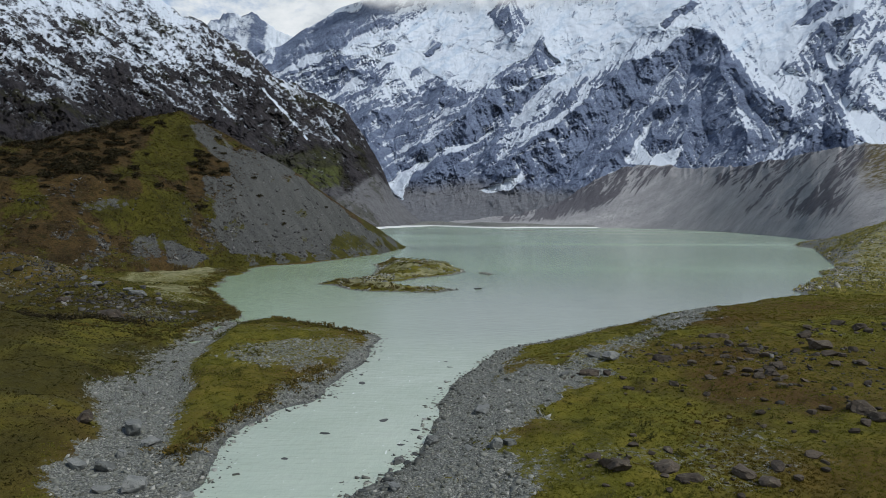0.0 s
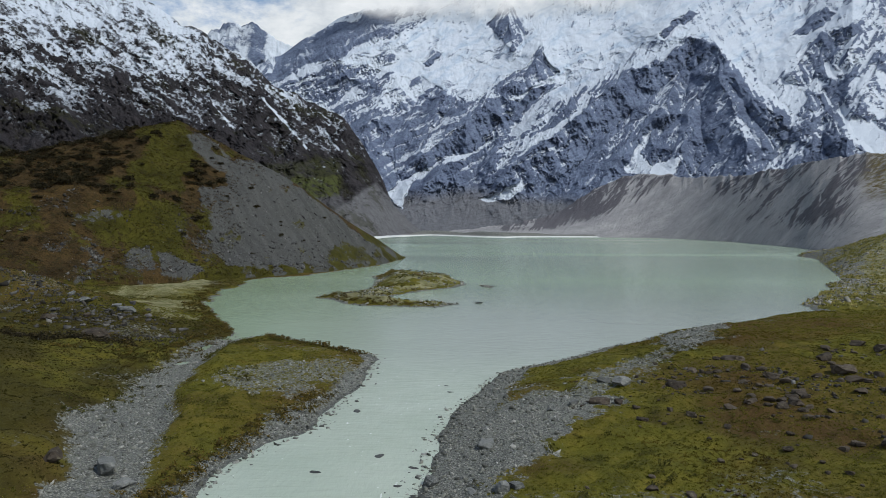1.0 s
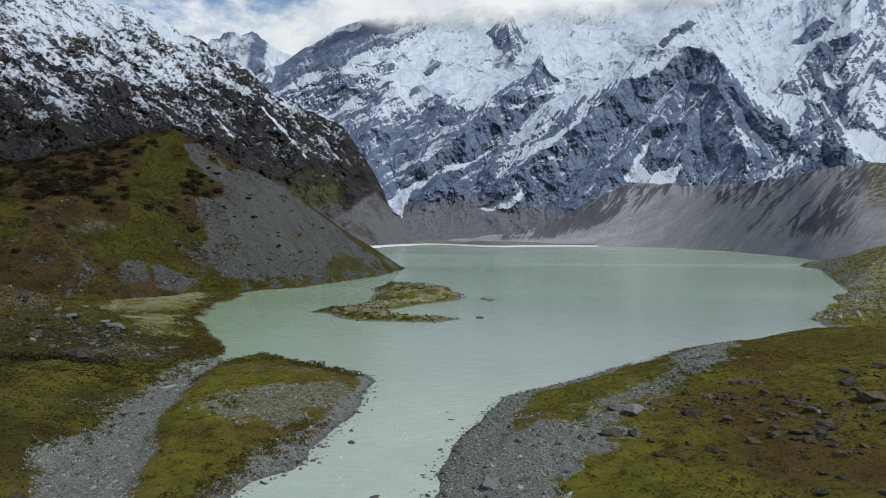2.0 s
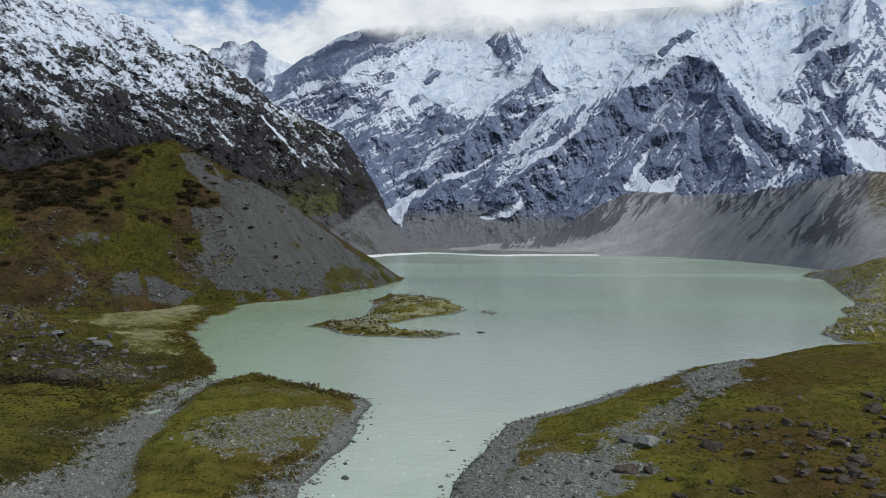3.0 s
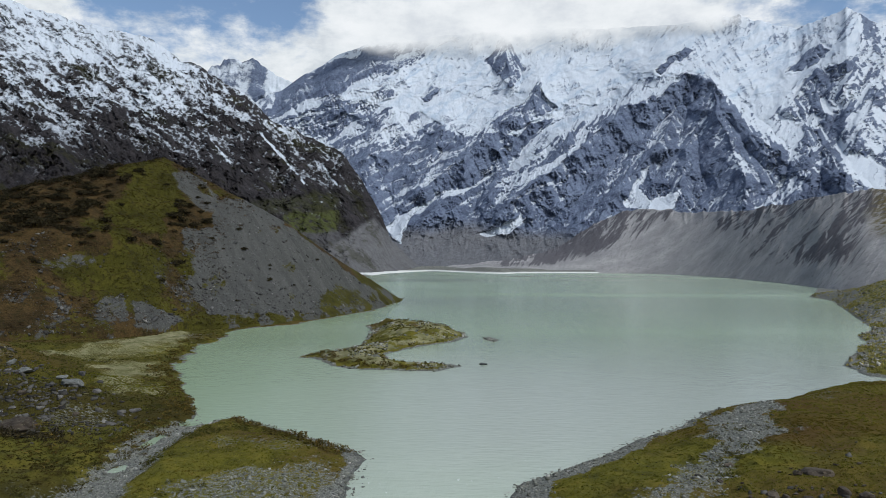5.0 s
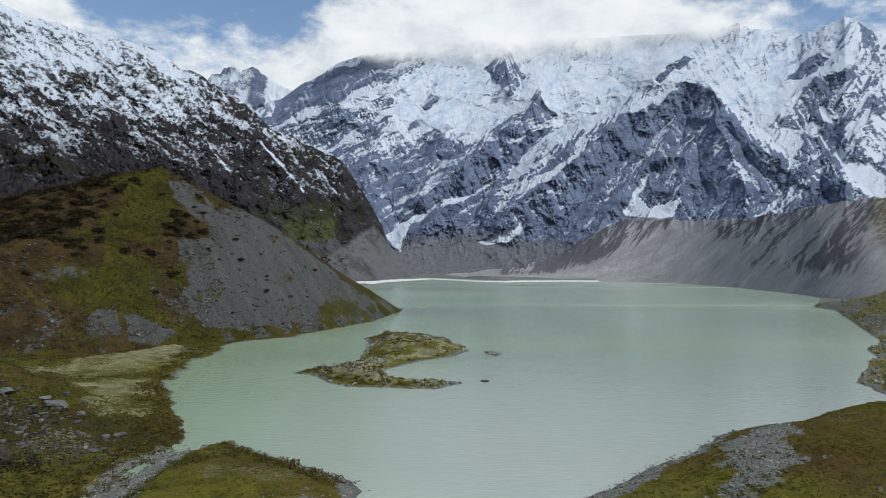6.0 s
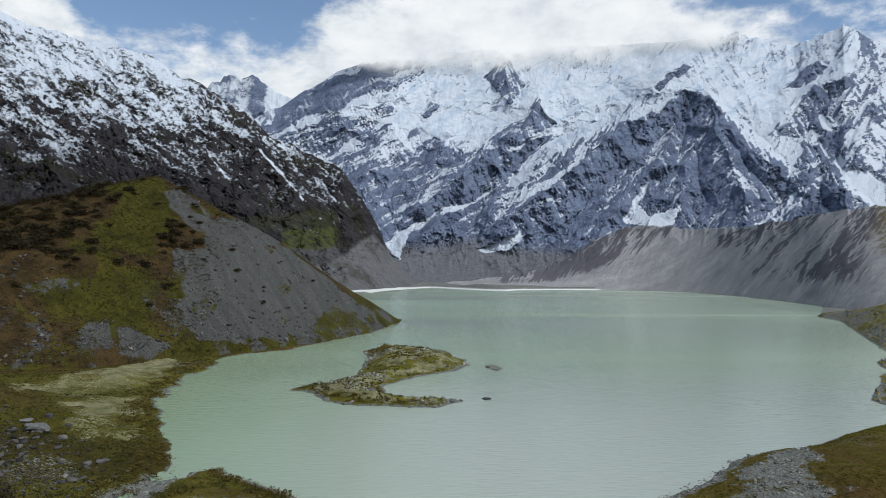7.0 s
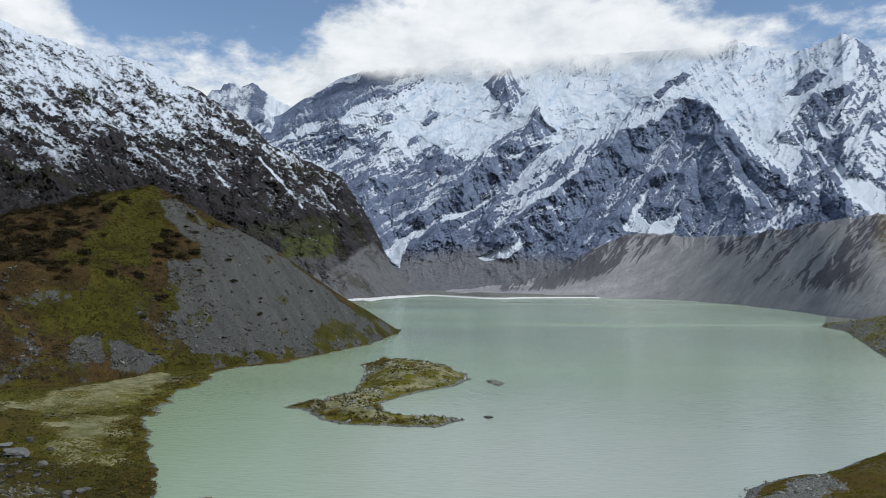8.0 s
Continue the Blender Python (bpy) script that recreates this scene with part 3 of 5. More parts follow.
def build_hill():
    b, r = np.meshgrid(np.radians(np.linspace(-50, -2.6, 470)), np.geomspace(165, 600, 290), indexing="ij")
    x, y = r * np.sin(b), r * np.cos(b)
    h, up = hill_height(x, y)
    g, land = ground_height(x, y)
    h = np.where(up < 0, np.minimum(h, g - 0.3 + up * 30), h)
    h = np.where((land < 0.3) & (up < 0.6), np.minimum(h, -1.0), h)
    scree, dark = hill_scree(x, y, h), hill_dark(x, y, h)
    return tagged(sheet("moraine_hill", x, y, h, HILL, {"scree": scree, "russet": np.clip(dark, 0, 1)}),
                  "steep moraine hill, grassy knoll on one side, grey scree on the other", "hill", kind="structure")


# ---- mountains: rows of bearing, distance of foot and crest, height of crest ----
MAIN = [(-24, 2400, 4750, 900), (-18.0, 2400, 4750, 1020), (-15.9, 2400, 4750, 1089), (-13.3, 2400, 4750, 1141), (-11.1, 2400, 4750, 1267), (-8.4, 2300, 4750, 1415), (-5.2, 2300, 4750, 1513),
        (-0.5, 2300, 4750, 1546), (5.2, 2300, 4750, 1590), (10.2, 2200, 4750, 1595), (14.7, 2200, 4750, 1582), (19.0, 2200, 4750, 1577), (23.1, 2200, 4750, 1592),
        (25.4, 2000, 4750, 1500), (27.0, 2000, 4750, 1462), (28.6, 2000, 4750, 1500), (30.2, 1900, 4750, 1556), (31.6, 1900, 4750, 1450), (32.9, 1900, 4750, 1396), (35.2, 1900, 4750, 1361), (40, 1900, 4750, 1200)]
BACK = [(-21, 4000, 4850, 1100), (-19.7, 4000, 4850, 1180), (-18.3, 4000, 4850, 1316), (-17.3, 4000, 4850, 1351), (-15.5, 4000, 4850, 1372), (-14.6, 4000, 4850, 1371), (-13.8, 4000, 4850, 1318),
        (-12.4, 4000, 4850, 1247), (-10.2, 4000, 4850, 1199), (-9, 4000, 4850, 1100)]
LEFT = [(-44, 900, 2000, 690), (-36.5, 900, 2000, 682), (-32.6, 900, 2000, 665), (-30.5, 900, 2000, 641), (-28.8, 900, 2000, 641), (-27.3, 900, 2000, 623), (-25.0, 900, 1980, 615), (-22.7, 920, 1950, 596),
        (-20.6, 940, 1920, 540), (-18.1, 960, 1880, 501), (-15.5, 1000, 1850, 441), (-13.9, 1040, 1820, 376), (-11.0, 1100, 1800, 344), (-8.3, 1170, 1780, 301),
        (-6.4, 1250, 1750, 213), (-5.3, 1320, 1730, 155), (-4.1, 1450, 1710, 72), (-2.7, 1560, 1700, 31), (-1.5, 1640, 1690, 4)]
RIGHT = [(-2.5, 1660, 1950, 2), (-0.5, 1640, 1950, 6), (3.3, 1500, 1850, 20), (5.6, 1450, 1830, 32), (8.3, 1480, 1900, 44), (10.1, 1500, 1950, 66), (12.4, 1500, 1950, 136),
         (14.6, 1480, 1900, 168), (16.7, 1450, 1850, 157), (20.1, 1290, 1680, 140), (22.5, 1120, 1480, 120), (24.1, 1000, 1350, 118), (26.7, 840, 1200, 118),
         (28.2, 760, 1100, 116), (30.3, 640, 1000, 122), (32.6, 560, 950, 107), (36.8, 500, 900, 99), (46, 450, 850, 95)]
# ridges and troughs: lines by bearing and angle of rise, half width in degrees, relief in metres
SPURS_WEST = [([(-1, 17.7), (-3.8, 15.6), (-6.1, 14.2), (-8.4, 13), (-11.1, 11.8), (-13.3, 10.6)], 2.6, 150),
              ([(-3.7, 11.4), (-6, 9.3), (-6.5, 7), (-5.5, 3.8)], 2.4, 110),
              ([(-0, 11), (-0.9, 8.4), (-1.8, 6.1), (-2.5, 4.3)], 2.2, 90),
              ([(5.1, 17.9), (5.3, 16.1), (5.6, 14.1)], 1.6, 120),
              ([(7.9, 14.2), (6.9, 12), (5.1, 10.7), (2.8, 9.4), (0.5, 7.5), (-1.8, 5.7)], 2.4, 150),
              ([(8.8, 11.1), (6.9, 8.9), (4.6, 7.5)], 1.3, 60),
              ([(1, 4.8), (-0.9, 3.8), (-2.6, 2.9)], 2.0, 120)]
SPURS_EAST = [([(19.1, 16.2), (17.2, 14.6), (19.4, 14.3), (21.2, 13.5), (22, 12.4), (23, 10.9), (24.7, 9.1), (26.4, 7.8)], 3.2, 260),
              ([(19.4, 14.3), (17.4, 12.7), (15, 12.1), (11.9, 9.7), (10.1, 8.3), (7.9, 6.5), (5.6, 4.7)], 3.0, 220),
              ([(21.2, 13.5), (21.7, 11), (22.6, 8.8), (23.4, 6.7), (23.7, 4.1)], 3.0, 250),
              ([(18.5, 11.6), (17.4, 9.1), (15.4, 6.9), (13.7, 4.7), (11.9, 2.5)], 2.2, 130),
              ([(20.5, 11.5), (19.3, 8.5), (18.8, 6)], 1.8, 110)]
SPURS_FAR_EAST = [([(28.6, 15.4), (26.7, 13.8)], 1.2, 90),
                  ([(30.9, 17.4), (31.4, 15.4), (32.8, 13.8)], 2.0, 150),
                  ([(30.5, 14.1), (28.7, 13.6), (26.8, 12), (26.4, 11)], 1.9, 130),
                  ([(30.8, 13), (29.7, 11.3), (28.3, 9.7)], 1.7, 100),
                  ([(32.5, 13.1), (31.4, 10.2), (30.7, 8.3)], 1.8, 110),
                  ([(28.8, 8.4), (27.5, 7.5), (26.6, 5.3)], 1.8, 120),
                  ([(28.8, 8.4), (30, 6.9), (31.2, 5.4), (32.3, 3.1)], 1.8, 120)]
GULLIES = [([(4.2, 7), (1.9, 5.8), (-0.4, 5), (-2.7, 4.1), (-4.1, 2.7)], 1.0, 60),
           ([(13.7, 12.9), (10.1, 11.5), (8.3, 10.6), (6.7, 9.3), (5.5, 7.5)], 1.3, 110),
           ([(16.8, 7.5), (15.6, 6), (15.2, 4.2)], 1.2, 90),
           ([(23.4, 11.9), (25.3, 9.9), (26.7, 8.2), (26.2, 5.7), (24.6, 4.3)], 1.5, 140),
           ([(29.7, 10.9), (29.2, 9.4), (30.7, 6.7), (32.6, 4.5)], 1.5, 120),
           ([(-12.9, 13.4), (-13.7, 11.2)], 0.9, 70)]
# how much of the ground snow hides: outlines by bearing and rise, share of snow, softness in degrees
COVER_WEST = [([(-8.4, 13), (-4.2, 14.5), (-1, 16.9), (5.5, 18.2), (17.2, 18.4), (18.1, 15.5), (14.2, 12.9), (9.7, 11.5), (6.9, 9.3), (4.6, 11.1), (2.3, 10.3), (0.7, 10.2), (-1.6, 11.6), (-4.2, 11.3), (-7, 11.9)], 0.97, 0.5),
              ([(-8.4, 13), (-1.6, 11.6), (0.7, 10.2), (-3.7, 10), (-6.5, 9.3), (-10.1, 10.3), (-12.8, 10.7), (-13.7, 11.1), (-10.2, 12)], 0.46, 0.5)]
CLIFFS_WEST = [([(-12.9, 14.1), (-10.2, 15.3), (-6.6, 16.4), (-3.8, 17.7), (-0.9, 17.8), (-1.7, 16.5), (-4.2, 14.9), (-7.5, 14.1), (-8.4, 13.4), (-11.1, 12.8), (-13.3, 11.3), (-14.2, 11.2), (-13.5, 12.8)], 0.1, 0.25),
               ([(-4.7, 17.2), (-1, 17.7), (-1.7, 16.5), (-3.8, 16)], 0.38, 0.3),
               ([(5, 18), (5.6, 17.1), (6.1, 16), (6.7, 15.4), (6.1, 14.5), (5.5, 13.9), (4.8, 14.7), (4.1, 15.4), (3.6, 16.1), (4.2, 16.5)], 0.36, 0.15)]
CRAGS_WEST = [([(-6, 13.4), (-4.2, 13.9), (-3.5, 13.3), (-5.4, 12.8)], 0.3, 0.2),
              ([(-1.7, 13.1), (-0.4, 14.3), (-0.1, 13.9), (-1, 12.9)], 0.25, 0.15),
              ([(7.9, 14.4), (8.2, 13.4), (9.1, 12.2), (8.1, 11.8), (6.9, 11.1), (4.9, 10.2), (4.1, 11), (5.3, 11.9), (6.7, 12.7), (7.4, 13.6)], 0.16, 0.2),
              ([(8.9, 11.4), (8.6, 10.4), (7.6, 9.7), (6.3, 8.9), (5.8, 9.4), (6.3, 10.3), (7.4, 11)], 0.0, 0.12)]
COVER_LOW = [([(-10.1, 10.3), (-6.5, 9.3), (0.9, 10.1), (5.6, 10), (5.6, 7.5), (3.7, 4.8), (-3.7, 4.3), (-5, 3.3), (-6.5, 7.4)], 0.18, 0.6),
             ([(4.4, 7.1), (3.3, 6.1), (1.4, 5.2), (-0.2, 4.9), (0.5, 5.6), (2.8, 6.3)], 0.95, 0.2),
             ([(-0.4, 5.3), (-3.7, 3.6), (-4.1, 2.9), (-3, 3.8), (-0.2, 4.9)], 0.7, 0.2),
             ([(-1.9, 4.6), (-3.7, 3.4), (-4.6, 2.6), (-3.9, 1.5), (-3.1, 1.3), (-3.1, 2.4), (-2.6, 3.4)], 0.97, 0.12),
             ([(-2.7, 3.6), (1, 4.9), (2.6, 2.9), (1, 1.5), (-2.9, 1.2)], 0.02, 0.25)]
CONES = [([(6.5, 4), (4.9, 3), (2.5, 2.1), (3.7, 1.9), (5.7, 2.3), (6.9, 3.5)], 0.9, 0.2),
         ([(13.5, 12.9), (10.1, 11.6), (8.3, 10.8), (6.7, 9.4), (5.4, 7.6), (6.3, 7.3), (7.9, 9), (9.5, 10), (12.8, 11.9)], 0.93, 0.3),
         ([(8.7, 8.2), (6.5, 7.1), (6.7, 6.5), (8.7, 7.5)], 0.85, 0.25),
         ([(9.7, 5.7), (6.9, 3.9), (7.4, 3.3), (10.1, 5)], 0.55, 0.4)]
COVER_PEAK = [([(19.4, 14.4), (21.3, 13.5), (22.2, 12.4), (24.7, 9.3), (26.4, 8.1), (26.2, 6.5), (24.8, 4.3), (23.3, 3.9), (18.8, 3.7), (15.8, 4), (14.5, 4.4), (10.1, 3.8), (5.6, 2.5), (5.6, 4.8), (10.1, 8.4), (13.9, 11.4), (15, 12), (17.4, 12.7)], 0.17, 0.3),
              ([(14.6, 12), (17.2, 12.3), (16.8, 11.3), (14.6, 9.2), (12.8, 9.7)], 0.06, 0.3),
              ([(21.3, 9.3), (22.9, 9.6), (23.7, 6.6), (22.9, 6.9)], 0.5, 0.3)]
COULOIRS = [([(18, 9), (22.9, 5.8), (24.4, 4.5), (20, 4)], 0.12, 0.5),
            ([(16.9, 7.8), (16, 7.1), (15.1, 5.8), (14.5, 4.3), (16.3, 4), (16.7, 4.7), (15.9, 5.9)], 0.96, 0.15),
            ([(16.6, 4.9), (19, 5.6), (18.5, 4), (16.4, 3.9)], 0.96, 0.15),
            ([(19.2, 16.4), (19.6, 16.1), (17.6, 14.4), (17.2, 14.6)], 0.1, 0.12)]
COVER_EAST = [([(17.2, 18.4), (24.3, 18.5), (30.6, 17.2), (29.8, 15.4), (26.8, 12), (24.5, 11.8), (22.6, 12.1), (21.3, 13.5), (19.4, 14.4), (18.1, 15.5)], 0.95, 0.3),
              ([(26.3, 12.1), (30.5, 14.2), (32.8, 13.8), (32.7, 7), (30.4, 7.9), (27.5, 9.5)], 0.68, 0.5),
              ([(23, 12.1), (26.1, 12.1), (27.5, 9.5), (26.7, 6.7), (26.4, 5.1), (24.6, 4), (26.2, 6.7), (26.4, 8.4), (24.7, 9.3)], 0.86, 0.4),
              ([(26.4, 13.8), (27.2, 14.8), (28.6, 15.4), (29.2, 15), (28.3, 14.2), (27.6, 13.9)], 0.12, 0.15)]
CRAGS_EAST = [([(30.7, 14.1), (28.7, 13.7), (27.9, 13.1), (26.8, 12), (27.6, 11.1), (29.4, 11.8), (30.5, 13)], 0.3, 0.3),
              ([(31, 17.5), (31.2, 15.6), (32.8, 13.8), (32.8, 15.3), (31.8, 16.4)], 0.4, 0.3),
              ([(29.5, 9.4), (30, 7.1), (31.3, 5.4), (32.6, 4.4), (32.6, 6.6), (30.7, 7.7)], 0.93, 0.3),
              ([(28.8, 8.5), (27.7, 8), (26.7, 6.7), (26.5, 4.8), (28.9, 4.6), (31.3, 5.3), (29.8, 7.3)], 0.52, 0.3),
              ([(29.3, 7), (31.2, 5.5), (30.3, 4.3), (27.4, 4.4), (26.7, 4.9)], 0.08, 0.4)]


def laid(b, e, lines, ragged=0.0):
    """The sum of what lines of a given width and amount add at bearings b and rises e."""
    total = 0.0
    for line, wide, amount in lines:
        d, _ = off_line(b, e, line)
        total = total + amount * smooth(d + ragged * wide, wide, wide * 0.25)
    return total


def face(rows, columns, lines, bend, past=0.06, ease=0.0):
    """A mountain's face: bearings, distances, base heights and the share of the way up."""
    rows = np.array(rows, float)
    b, s = np.meshgrid(np.linspace(rows[0, 0], rows[-1, 0], columns), np.linspace(-0.04, 1 + past, lines), indexing="ij")
    shifts = np.linspace(-ease, ease, 9) if ease else [0.0]
    foot, crest, top = (sum(np.interp(b + k, rows[:, 0], rows[:, n]) for k in (shifts if n < 3 else shifts[::4])) / len(shifts if n < 3 else shifts[::4]) for n in (1, 2, 3))
    r = foot + (crest - foot) * s
    up = np.clip(s, 0, 1)
    z = top * (bend * up + (1 - bend) * up ** 1.8) - np.maximum(s - 1, 0) * top * 2.5 + np.minimum(s, 0) * 300
    return b, r, z, s, top


def spread(b, r):
    a = np.radians(b)
    return EYE[0] + r * np.sin(a), EYE[1] + r * np.cos(a)


def rise(r, z):
    return np.degrees(np.arctan2(z - EYE[2], r))


def tilted(b, e, degrees):
    c, k = math.cos(radians(degrees)), math.sin(radians(degrees))
    return b * c + e * k, e * c - b * k


def tents(b, e, lines):
    """Sharp ridges along lines: the highest of them at each place."""
    best = 0.0
    for line, wide, amount in lines:
        d, _ = off_line(b, e, line)
        best = np.maximum(best, amount * np.clip(1 - d / wide, 0, 1) ** 1.15)
    return best


def gullied(b, e, out, scale, waves, amount, where=1.0):
    """Cuts gullies down the fall line of a face that stands out metres from its mean, coarse ones first, so that they branch.
    Returns the new relief, and the ribs (above zero) and gullies (below) of all sizes."""
    ribs = 0.0
    for n, wave in enumerate(waves):
        slope = np.gradient(out, axis=0) / np.gradient(b, axis=0) / scale
        fall = np.hypot(1.4 * slope, 1 + slope * slope)
        px, pe = (1 + slope * slope) / fall, -1.4 * slope / fall
        u, v = b / wave + 5.3 * n, e / wave * 0.7 - 3.1 * n
        ui, vi = np.floor(u).astype(int), np.floor(v).astype(int)
        total, weights = 0.0, 1e-6
        for i in (-1, 0, 1):
            for j in (-1, 0, 1):
                p, q = (ui + i) % 256, (vi + j) % 256
                du, dv = u - ui - i - 0.5 - 0.45 * TABLE[p, q], v - vi - j - 0.5 - 0.45 * TABLE[q, p]
                w = np.maximum(np.exp(-2.2 * (du * du + dv * dv)) - 0.01, 0)
                total = total + w * np.cos(6.2832 * (du * px + dv / 0.7 * pe) + 3.0 * TABLE[(p + 71) % 256, q])
                weights = weights + w
        g = total / weights
        g = g - 0.35 * (g * g - 0.3)
        out = out + amount * wave * scale * g * where
        ribs = ribs + g
    return out, ribs / len(waves)


def ranked(v):
    """Each value's place among all of them, from 0 to 1."""
    order = np.empty(v.size)
    order[np.argsort(v, axis=None)] = np.linspace(0, 1, v.size)
    return order.reshape(v.shape)


def drawn_near(r, z, out):
    """Moves points out metres towards the valley along their lines of sight from the shore."""
    k = 1 - out / r
    return r * k, EYE[2] + (z - EYE[2]) * k


def flatness(x, y, z):
    """How level a sheet lies at each of its points: 1 on the flat, 0 on a cliff."""
    p = np.stack([x, y, z], -1)
    across, up = np.gradient(p, axis=0), np.gradient(p, axis=1)
    n = np.cross(across, up)
    return np.abs(n[..., 2]) / np.maximum(np.linalg.norm(n, axis=-1), 1e-6)


def build_main():
    b, r, z, s, _ = face([row for row in MAIN if row[0] < 38] + [(37.0, 1900, 4750, 1290)], 980, 400, 0.42)
    e = rise(r, z)
    body = smooth(s, 0.0, 0.08) * (1 - 0.8 * smooth(s, 0.82, 1.0))
    bw = b + 0.38 * cloudy(b, e, 1.5, 5, 0.62)
    ew = e + 0.34 * cloudy(b + 60, e, 1.5, 5, 0.62)
    cover = np.interp(e, [1.0, 3.0, 6.0, 10.0, 13.0], [0.0, 0.1, 0.35, 0.6, 0.9]) + 0 * b
    for fields in (COVER_WEST, CLIFFS_WEST, CRAGS_WEST, COVER_EAST, CRAGS_EAST, COVER_PEAK, COULOIRS, COVER_LOW, CONES):
        cover = covered(bw, ew, cover, fields)
    ice = smooth(cover, 0.80, 0.95) * smooth(e, 9.0, 11.0)
    bare = 1 - 0.85 * smooth(cover, 0.72, 0.95)
    east = smooth(b + 0.8 * (e - 8), 8.0, 13.0)
    u, v = tilted(bw, ew, 27)
    lumps = craggy(bw + 9, ew * 1.2, 3.0, 4, 0.5)
    beds = cloudy(u * 0.2, v + 0.1 * cloudy(b, e, 0.6, 3), 0.34, 4, 0.65)
    grain = cloudy(b * 0.9, e * 1.2, 0.22, 3, 0.7)
    out = tents(bw, ew, SPURS_WEST + SPURS_EAST + SPURS_FAR_EAST) - tents(bw, ew, GULLIES) + bare * 70 * (lumps - 0.35) + ice * 45 * cloudy(bw + 7, ew * 1.4, 3.0, 4, 0.5)
    bare = bare * (0.25 + 0.75 * smooth(e, 1.2, 3.4))
    out, ribs = gullied(b, e, out, 61.0, (1.9, 1.0, 0.55, 0.3), 0.17, 0.12 + 0.88 * bare)
    out = out + bare * (9 * beds * (1 - 0.5 * east) + 3 * grain) + ice * 16 * (craggy(bw * 0.55 + 0.5 * ew, ew * 1.5, 0.8, 5, 0.62) - 0.3)
    r, z = drawn_near(r, z, body * out)
    z = z + smooth(s, 0.75, 1.0) * (26 * cloudy(b, 0.4 * e, 2.0, 4, 0.55) + 20 * smooth(b, 20, 23) * (craggy(b, 0.5 * e, 0.9, 4, 0.6) - 0.4))
    x, y = spread(b, r)
    level = flatness(x, y, z)
    rough = (0.45 + 0.35 * east) * ribs + (0.75 - 0.35 * east) * beds + 0.35 * lumps + 0.20 * grain - 0.5 * level
    snow = (cover * (0.82 + 0.18 * smooth(cover, 0.6, 0.9)) - ranked(rough)) * 1.8 - 0.5 * smooth(cover, 0.12, 0.0)
    talus = smooth(e + 0.5 * cloudy(x, y, 200, 4) + 0.10 * (b - 4) + 1.0 * smooth(b, 3, -2), 3.4, 2.0)
    masks = {"snow": snow, "talus": talus, "along": u * 61, "across": v * 61, "ice": ice}
    return tagged(sheet("mountain", x, y, z, HAZY_SLATE, masks), "snowy mountain wall of bedded slate with an icefall and gullies", "mountain", kind="structure")


def build_back():
    b, r, z, s, _ = face(BACK, 220, 140, 0.6)
    x, y = spread(b, r)
    e = rise(r, z)
    r = r - smooth(s, 0, 0.2) * 150 * (craggy(b, e * 0.9, 1.6, 5, 0.6) - 0.4) * (1 - 0.8 * smooth(s, 0.8, 1))
    x, y = spread(b, r)
    z = z + smooth(s, 0.8, 1) * 40 * cloudy(b, 0 * b, 0.9, 4, 0.6)
    snow = 0.05 + 0.9 * cloudy(b, e * 1.5, 0.9, 5, 0.65) + 1.0 * smooth(b, -14.4, -13.6) - 0.5 * smooth(np.abs(b + 14.9), 0.8, 0.2)
    return tagged(sheet("mountain", x, y, z, HAZY_SLATE, {"snow": snow, "talus": 0 * z, "along": b * 80, "across": e * 80}), "distant snowy rock peak behind a saddle", "mountain", kind="structure")


# grassy terrace and gravel fans at the foot of the dark mountain
TERRACE = [([(-12.9, 3.3), (-11.8, 3.7), (-8.4, 4), (-8.7, 2.4), (-10.9, 2.1), (-12.7, 2)], 1.0, 0.18)]
FANS = [([(-8.4, 1.5), (-5.5, 3.3), (-4.1, 1.9), (-0.9, -0.8), (-6.4, -1.4), (-10, 0.5)], 1.0, 0.25),
        ([(-13.6, 2.1), (-8.7, 2.5), (-8.2, 1.5), (-9.5, 0.5), (-13.5, 1)], 0.45, 0.2)]


